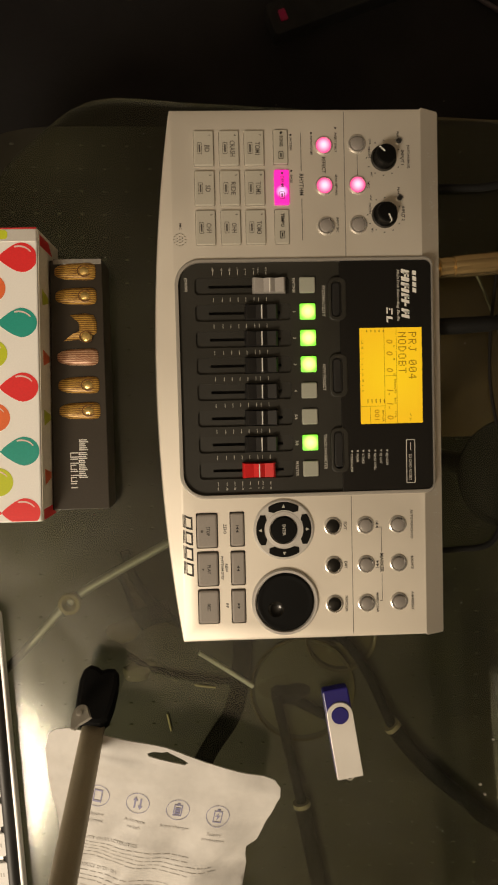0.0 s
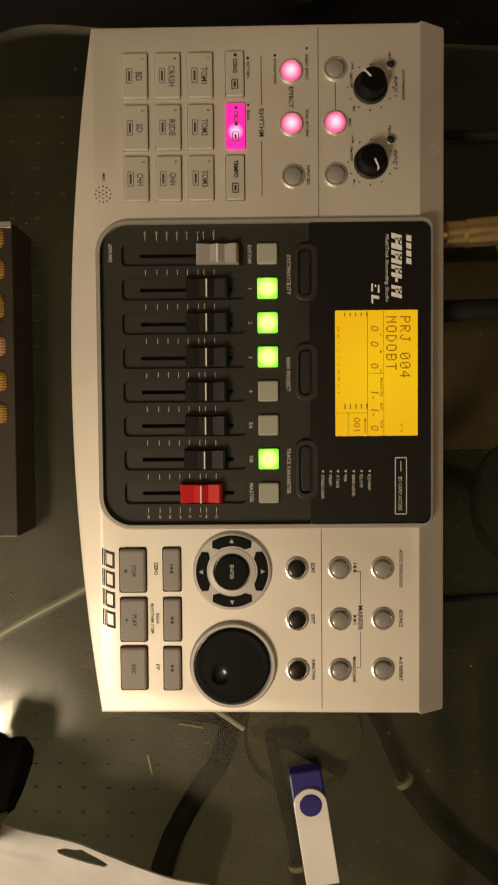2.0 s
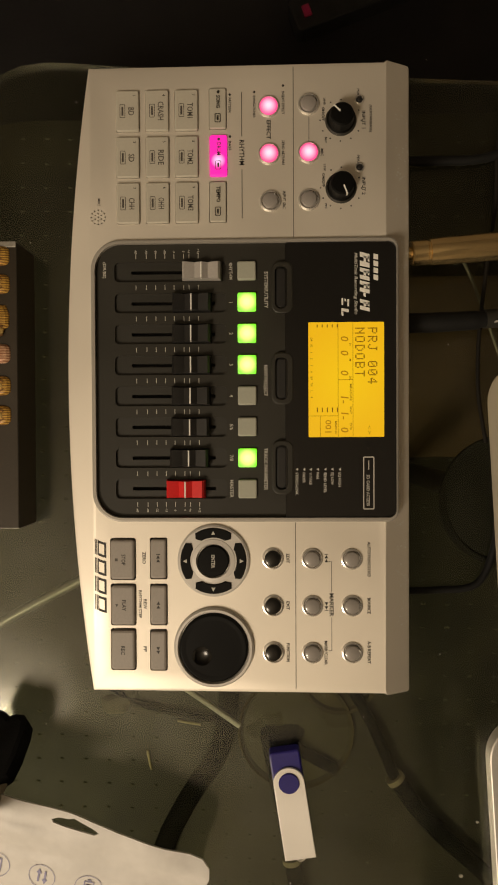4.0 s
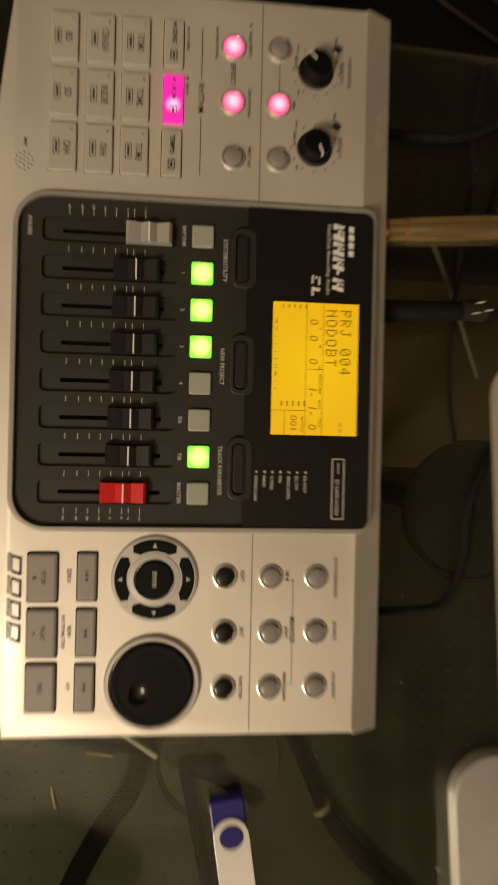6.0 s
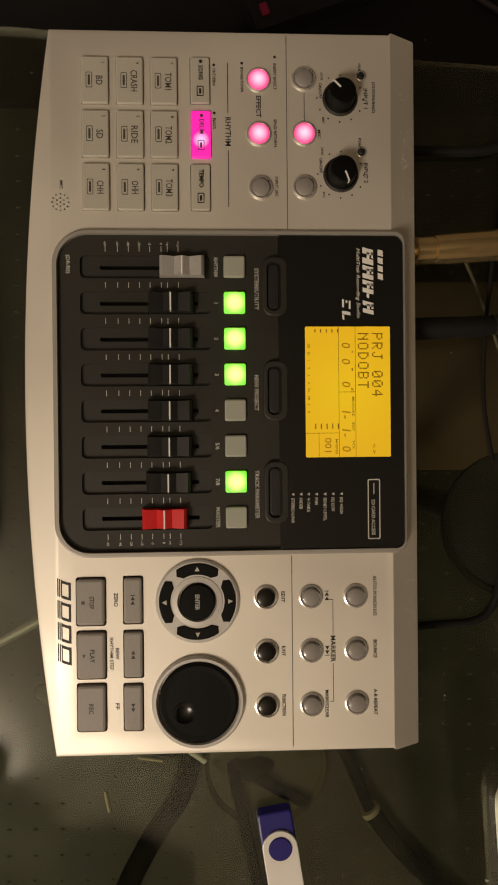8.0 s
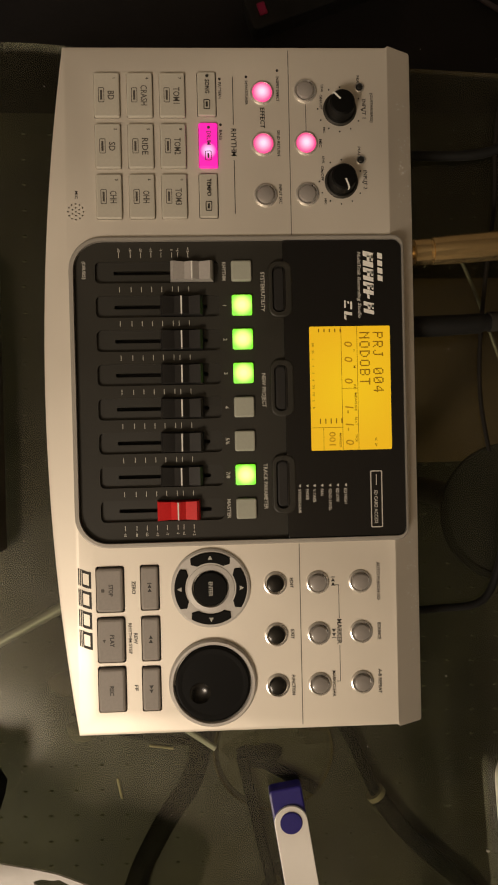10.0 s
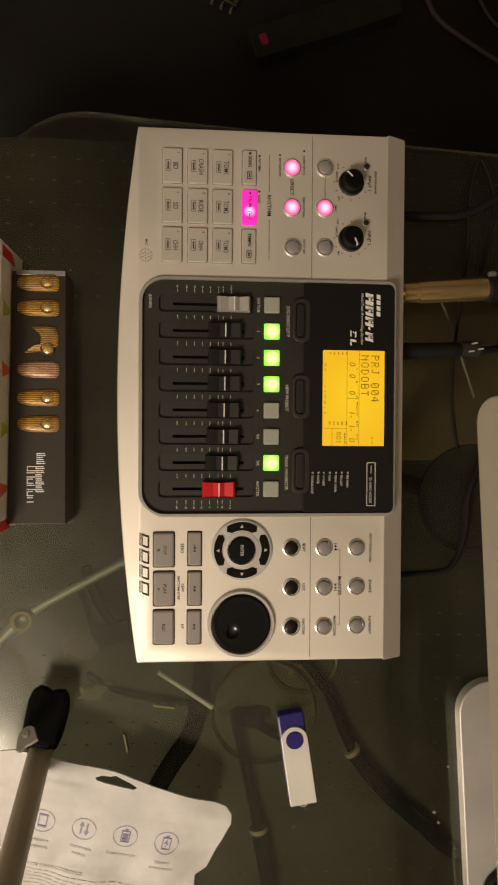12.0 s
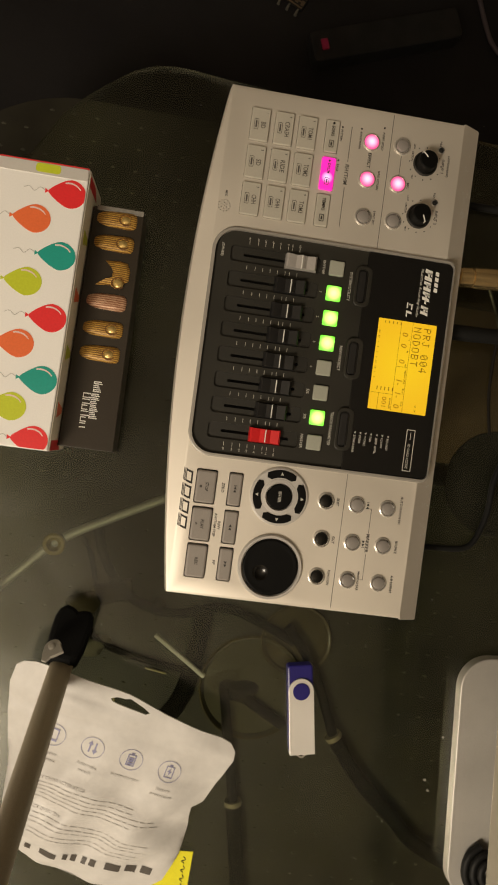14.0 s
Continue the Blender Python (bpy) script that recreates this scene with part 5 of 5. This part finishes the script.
for k, x in enumerate((-36.2, -11.7, 12.9, 37.6)):
    y = -33.5
    bm = B()
    ring_flat(bm, x, y, 6.85, 7.15)
    icon = part("icon_ring", drape(bm), BLUEINK, film)
    bm = B()
    if k == 0:
        quad(bm, x - 2.6, x - 2.0, y - 4.2, y + 4.2)
        quad(bm, x + 2.0, x + 2.6, y - 4.2, y + 4.2)
        quad(bm, x - 2.0, x + 2.0, y + 3.2, y + 4.2)
        quad(bm, x - 2.0, x + 2.0, y - 4.2, y - 3.0)
    elif k == 1:
        for s in (-1, 1):
            cx_ = x + s * 1.7
            quad(bm, cx_ - 0.5, cx_ + 0.5, y - 3.6, y + 3.6)
            bm.faces.new([bm.verts.new(p) for p in ((cx_ - 1.5, y - s * 1.6, 0), (cx_ + 1.5, y - s * 1.6, 0), (cx_, y - s * 4.4, 0))])
    elif k == 2:
        for x0, x1, y0, y1 in ((-2.6, -2.0, -4.2, 3.4), (2.0, 2.6, -4.2, 3.4), (-2, 2, -4.2, -3.7), (-2, 2, 2.9, 3.4), (-1, 1, 3.8, 4.6), (-1.6, 1.6, -3.2, -1.9), (-1.6, 1.6, -1.4, -0.1), (-1.6, 1.6, 0.3, 1.4)):
            quad(bm, x + x0, x + x1, y + y0, y + y1)
    else:
        for x0, x1, y0, y1 in ((-2.6, -2.1, -4.2, 3.4), (2.1, 2.6, -4.2, 3.4), (-2.1, 2.1, -4.2, -3.7), (-2.1, 2.1, 2.9, 3.4), (-1, 1, 3.8, 4.6)):
            quad(bm, x + x0, x + x1, y + y0, y + y1)
        bm.faces.new([bm.verts.new((x + p, y + q, 0)) for p, q in ((0.6, 2.2), (-1.4, -0.6), (0.0, -0.6))])
        bm.faces.new([bm.verts.new((x + p, y + q, 0)) for p, q in ((-0.6, -3.0), (1.4, 0.0), (0.0, 0.0))])
    part("icon_mark", drape(bm, 0.4), BLUEINK, icon)
for x, s1, s2, w1, w2 in ((-36.2, "Adaptive", "equipment", 11, 12), (-11.7, "Automatic", "switch", 13, 8), (12.9, "Supercharger", "", 18, 0), (37.6, "Battery", "protection", 9, 14)):
    text(film, s1, x, -45.6, 0.4, w1, 1.7, GREYINK, 0, 0, "CENTER", "lettering", lift)
    if s2:
        text(film, s2, x, -49.6, 0.4, w2, 1.7, GREYINK, 0, 0, "CENTER", "lettering", lift)
text(film, "PRODUCT CHARACTERISTICS", -27, -60.7, 0.4, 40, 1.9, GREYINK, 0, 0, "CENTER", "lettering", lift)
text(film, "PRODUCT OVERVIEW", -29, -83.3, 0.4, 27, 1.9, GREYINK, 0, 0, "CENTER", "lettering", lift)
bm = B()
rng = random.Random(8)
for y in (-64.5, -67.5, -70.5, -73.5, -76.5, -87.0, -90.0, -93.0, -97.5, -100.5):
    x = -48.0
    end = rng.uniform(20, 44)
    while x < end:
        w = rng.uniform(2.5, 7)
        quad(bm, x, min(x + w, 44), y, y + 0.42, 2)
        x += w + 1.0
tagged(part("small_print", drape(bm), FAINTINK, film, "lines of small grey print"), kind="stuff")
bm = B()
for x0, w in ((-30, 4), (-20, 11), (-5, 3), (0, 3.5), (7, 3), (12, 4), (22, 10), (35, 7), (45, 7)):
    quad(bm, x0, x0 + w, -114 + 0.1 * x0, -109 + 0.1 * x0, 3)
tagged(part("print_blocks", drape(bm), SOFTINK, film, "dark printed blocks and code bars"), kind="stuff")

# ---- yellow note ----
note = thing("sticky_note", "yellow paper note with scribble, half under the pouch", "note")
bm = B()
prism(bm, [(-66, -372), (-37.5, -372), (-35.6, -330.5), (-64, -330.5)], 0.1, 0.35)
nt_ = part("paper", bm, YELLOW, note)
bm = B()
for k in range(4):
    tube(bm, [(-41.5 + 0.4 * math.sin(k), -334 - k * 6, 0.5), (-40.0, -336 - k * 6, 0.5), (-42.5, -337 - k * 6, 0.5), (-40.5, -338.5 - k * 6, 0.5)], 0.25, 5, 4)
part("scribble", bm, INK, nt_)

# ---- folding stand leg ----
stand = thing("stand_leg", "slim dark metal stand leg with hinged black rubber foot", "stand")
F0, F1 = Vector((-128.0, -173.5, 10.5)), Vector((-134.0, -207.0, 37.0))
fy = (F0 - F1).normalized()
fx = Vector((fy.y, -fy.x, 0)).normalized()
fz = fx.cross(fy)
turn_f = Matrix((fx, fy, fz)).transposed().to_4x4()
bm = B()
prism(bm, [(-7, -17), (7, -17), (11.0, -13), (12.2, -4), (12.4, 8), (11.5, 14), (8.2, 17), (3.6, 16.6), (0.6, 15.0), (-2.6, 16.8), (-7.4, 17.4), (-11.2, 14), (-12.4, 8), (-11.8, -4), (-11.0, -13)], -9, 9.0, 3.2)
for v in bm.verts:
    v.co.x *= 0.95 - 0.004 * max(0, -v.co.y)
ft = part("rubber_foot", bm, FOAM, stand, "black rubber foot")
ft.matrix_basis = Matrix.Translation((F0 + F1) / 2 * MM) @ turn_f
bm = B()
A_, B_ = Vector((-132.6, -210.0, 40)), Vector((-134.0, -243.0, 110))
dd = (B_ - A_).normalized()
tube(bm, [tuple(A_ - dd * 13), tuple(A_ + dd * 560)], 6.9, 32, 1)
part("tube", bm, TUBE, stand, "dark anodised metal tube")
for s in (-1,):
    bm = B()
    prism(bm, [(8.6, -2.8), (5.6, 1.0)] + [(5.2 * math.cos(t), 5.2 * math.sin(t)) for t in np.linspace(0.7, 3.3, 10)] + [(-4.6, -3.6), (-2.6, -9.5), (0.2, -10.0), (2.2, -7.0), (5.0, -5.4)], 0, 1.6, 0.4)
    lathe(bm, [(2.2, 1.5), (2.2, 2.4), (1.4, 2.9), (0, 3.0)], 16)
    q = part("hinge_plate", bm, PLATE, stand, "dull riveted hinge plate")
    q.matrix_basis = Matrix.Translation(Vector((-136.6 if s < 0 else -123.5, -191.0 if s < 0 else -206, 44 if s < 0 else 33)) * MM) @ turn_f @ Euler((radians(-12), radians(s * (30 if s < 0 else 62)), 0)).to_matrix().to_4x4()

# ---- all-in-one computer ----
imac = thing("desktop_computer", "aluminium all-in-one desktop computer on a flat foot, dark screen", "computer", pose(0, 0, 0, 0, 0, 0))
e1 = Vector((0.058, -0.998, 0)).normalized()
e2 = Vector((24.5, 1.4, 55.0)).normalized()
e3 = e1.cross(e2)
if e3.x > 0:
    e3 = -e3
org = Vector((95.2, -1.5, 104.0))


def onface(bm):
    for v in bm.verts:
        v.co = org + e1 * v.co.x + e2 * v.co.y + e3 * v.co.z
    return bm


bm = B()
prism(bm, rrect(0, 528, 0, 450, 13, 8), -6, 0, 1.0)
part("case", onface(bm), ALU, imac, "satin aluminium front and chin")
bm = B()
prism(bm, rrect(1.0, 527, 61, 449, (11, 11, 0.5, 0.5), 5), 0.05, 0.9, 0.2)
part("screen", onface(bm), SCREEN, imac, "black glossy switched-off screen")
bm = B()
prism(bm, rrect(40, 488, 30, 420, 40, 8), -30, -6.05, 10)
part("rear_bulge", onface(bm), ALU, imac)
bm = B()
prism(bm, [(264 + 10.5 * math.cos(t) * (1 - 0.10 * math.cos(2 * t)), 29 + 11.5 * math.sin(t) * (1 - 0.06 * math.cos(4 * t))) for t in np.linspace(0, 6.283, 28, endpoint=False)], 0.05, 0.3)
part("chin_mark", onface(bm), SCREEN, imac, "plain black maker's mark")
bm = B()
prism(bm, rrect(0, 178, -82, 82, 21, 10), 0.6, 8.5, 0.8)
foot = part("foot", bm, ALUFOOT, imac, "flat aluminium foot with rounded corners")
foot.matrix_basis = pose(0.1320, -0.2640, 0, 0, 0, 3.4)
bm = B()
prof = [(150, 8.4), (165, 22), (172, 60), (174, 140), (178, 260), (184, 262), (182, 140), (180, 60), (174, 14), (168, 8.4)]
l_, r_ = [bm.verts.new((x, -78, z)) for x, z in prof], [bm.verts.new((x, 78, z)) for x, z in prof]
wall(bm, l_, r_)
bm.faces.new(l_)
bm.faces.new(r_[::-1])
nk = part("neck", bm, ALUFOOT, imac)
nk.matrix_basis = pose(0.1320, -0.2640, 0, 0, 0, 3.4)

# ---- keyboard ----
kb = thing("keyboard", "slim white keyboard with pale keys, on the glass desk", "keyboard", pose(-0.1925, -0.137, 0, 0, 0, 2.9))
bm = B()
prism(bm, rrect(-130, 0, -280, 0, 6, 5), 3.0, 9.0, 0.8)
part("case", bm, KEYBASE, kb, "white aluminium case")
# Tube coloured dark to give the shaded band reflected beside the keyboard.
bm = B()
tube(bm, [(-6.6, -4, 6.0), (-6.6, -276, 6.0)], 5.6, 20, 1)
part("rear_shade_tube", bm, DARKER, kb, "round rear edge, darkened for the shaded band beside the keyboard")
for x in (-110, -20):
    bm = B()
    prism(bm, rrect(x - 6, x + 6, -270, -10, 3, 3), 0.2, 3.0)
    part("foot_strip", bm, DARKER, kb)
bm = B()
prism(bm, rrect(-7.7, 7.7, -7.7, 7.7, 1.6, 3), 8.8, 11.2, 0.7)
key = part("key", bm, KEYWHITE, kb, "", (-15.0, -16, 0))
for i in range(6):
    for j in range(14):
        if i or j:
            again(key, (-15.0 - 19.6 * i, -16 - 19.05 * j, 0))
bm = B()
for j in range(6, 14):
    for o in (0, 1.6):
        bar(bm, -11.5 - o, -10.7 - o, -17.5 - 19.05 * j, -15.0 - 19.05 * j, 11.22)
tagged(part("key_marks", bm, GREYINK, kb), kind="stuff")

# ---- rug edge on the dark floor ----
rug = thing("floor_rug", "dark rug with gold patterned border and fringe, on the floor", "rug", pose(-0.008, 0.700, -0.719, 0, 0, -24))
bm = B()
prism(bm, rrect(-60, 40, 0, 300, 2, 2), 0.2, 5, 0.8)
rp = part("rug_body", bm, FLOOR, rug)
bm = B()
for k in range(3):
    prism(bm, [(-58, 2 + k * 9), (38, 2 + k * 9), (38, 4.5 + k * 9), (-58, 4.5 + k * 9)], 5.0, 5.4)
for k in range(9):
    prism(bm, [(-56 + k * 11, 7), (-50 + k * 11, 7), (-50 + k * 11, 16), (-56 + k * 11, 16)], 5.0, 5.3)
part("border", bm, WOOD, rp, "dull gold woven border")
for k in range(6):
    bm = B()
    tube(bm, [(-52 + k * 17, 1, 3), (-52 + k * 17, -6, 2.4), (-51 + k * 17, -12, 1.8)], [1.6, 2.2, 2.6], 8)
    part("tassel", bm, GREYTHING, rp)

# ---- dust on the glass ----
dust = thing("dust", "scattered pale dust specks and crumbs on the glass", "dust")
dust["kind"] = "stuff"
bm = B()
rng = random.Random(21)
for k in range(170):
    x, y = rng.uniform(-190, 220), rng.uniform(-420, 178)
    if -92 < x < 82 and -156 < y < 156:
        continue
    r = rng.choice((0.14, 0.17, 0.2, 0.24, 0.42))
    prism(bm, [(x + r * rng.uniform(0.6, 1.5) * math.cos(t), y + r * rng.uniform(0.6, 1.5) * math.sin(t)) for t in (0, 1.3, 2.5, 3.8, 5.0)], 0.02, 0.02 + r)
for x, y in ((124, -240), (115, -270), (118, -277)):
    prism(bm, [(x + 0.9 * rng.uniform(0.6, 1.4) * math.cos(t), y + 0.9 * rng.uniform(0.6, 1.4) * math.sin(t)) for t in (0, 1.1, 2.3, 3.6, 5.0)], 0.02, 0.9)
part("specks", bm, DUST, dust)

set_words()
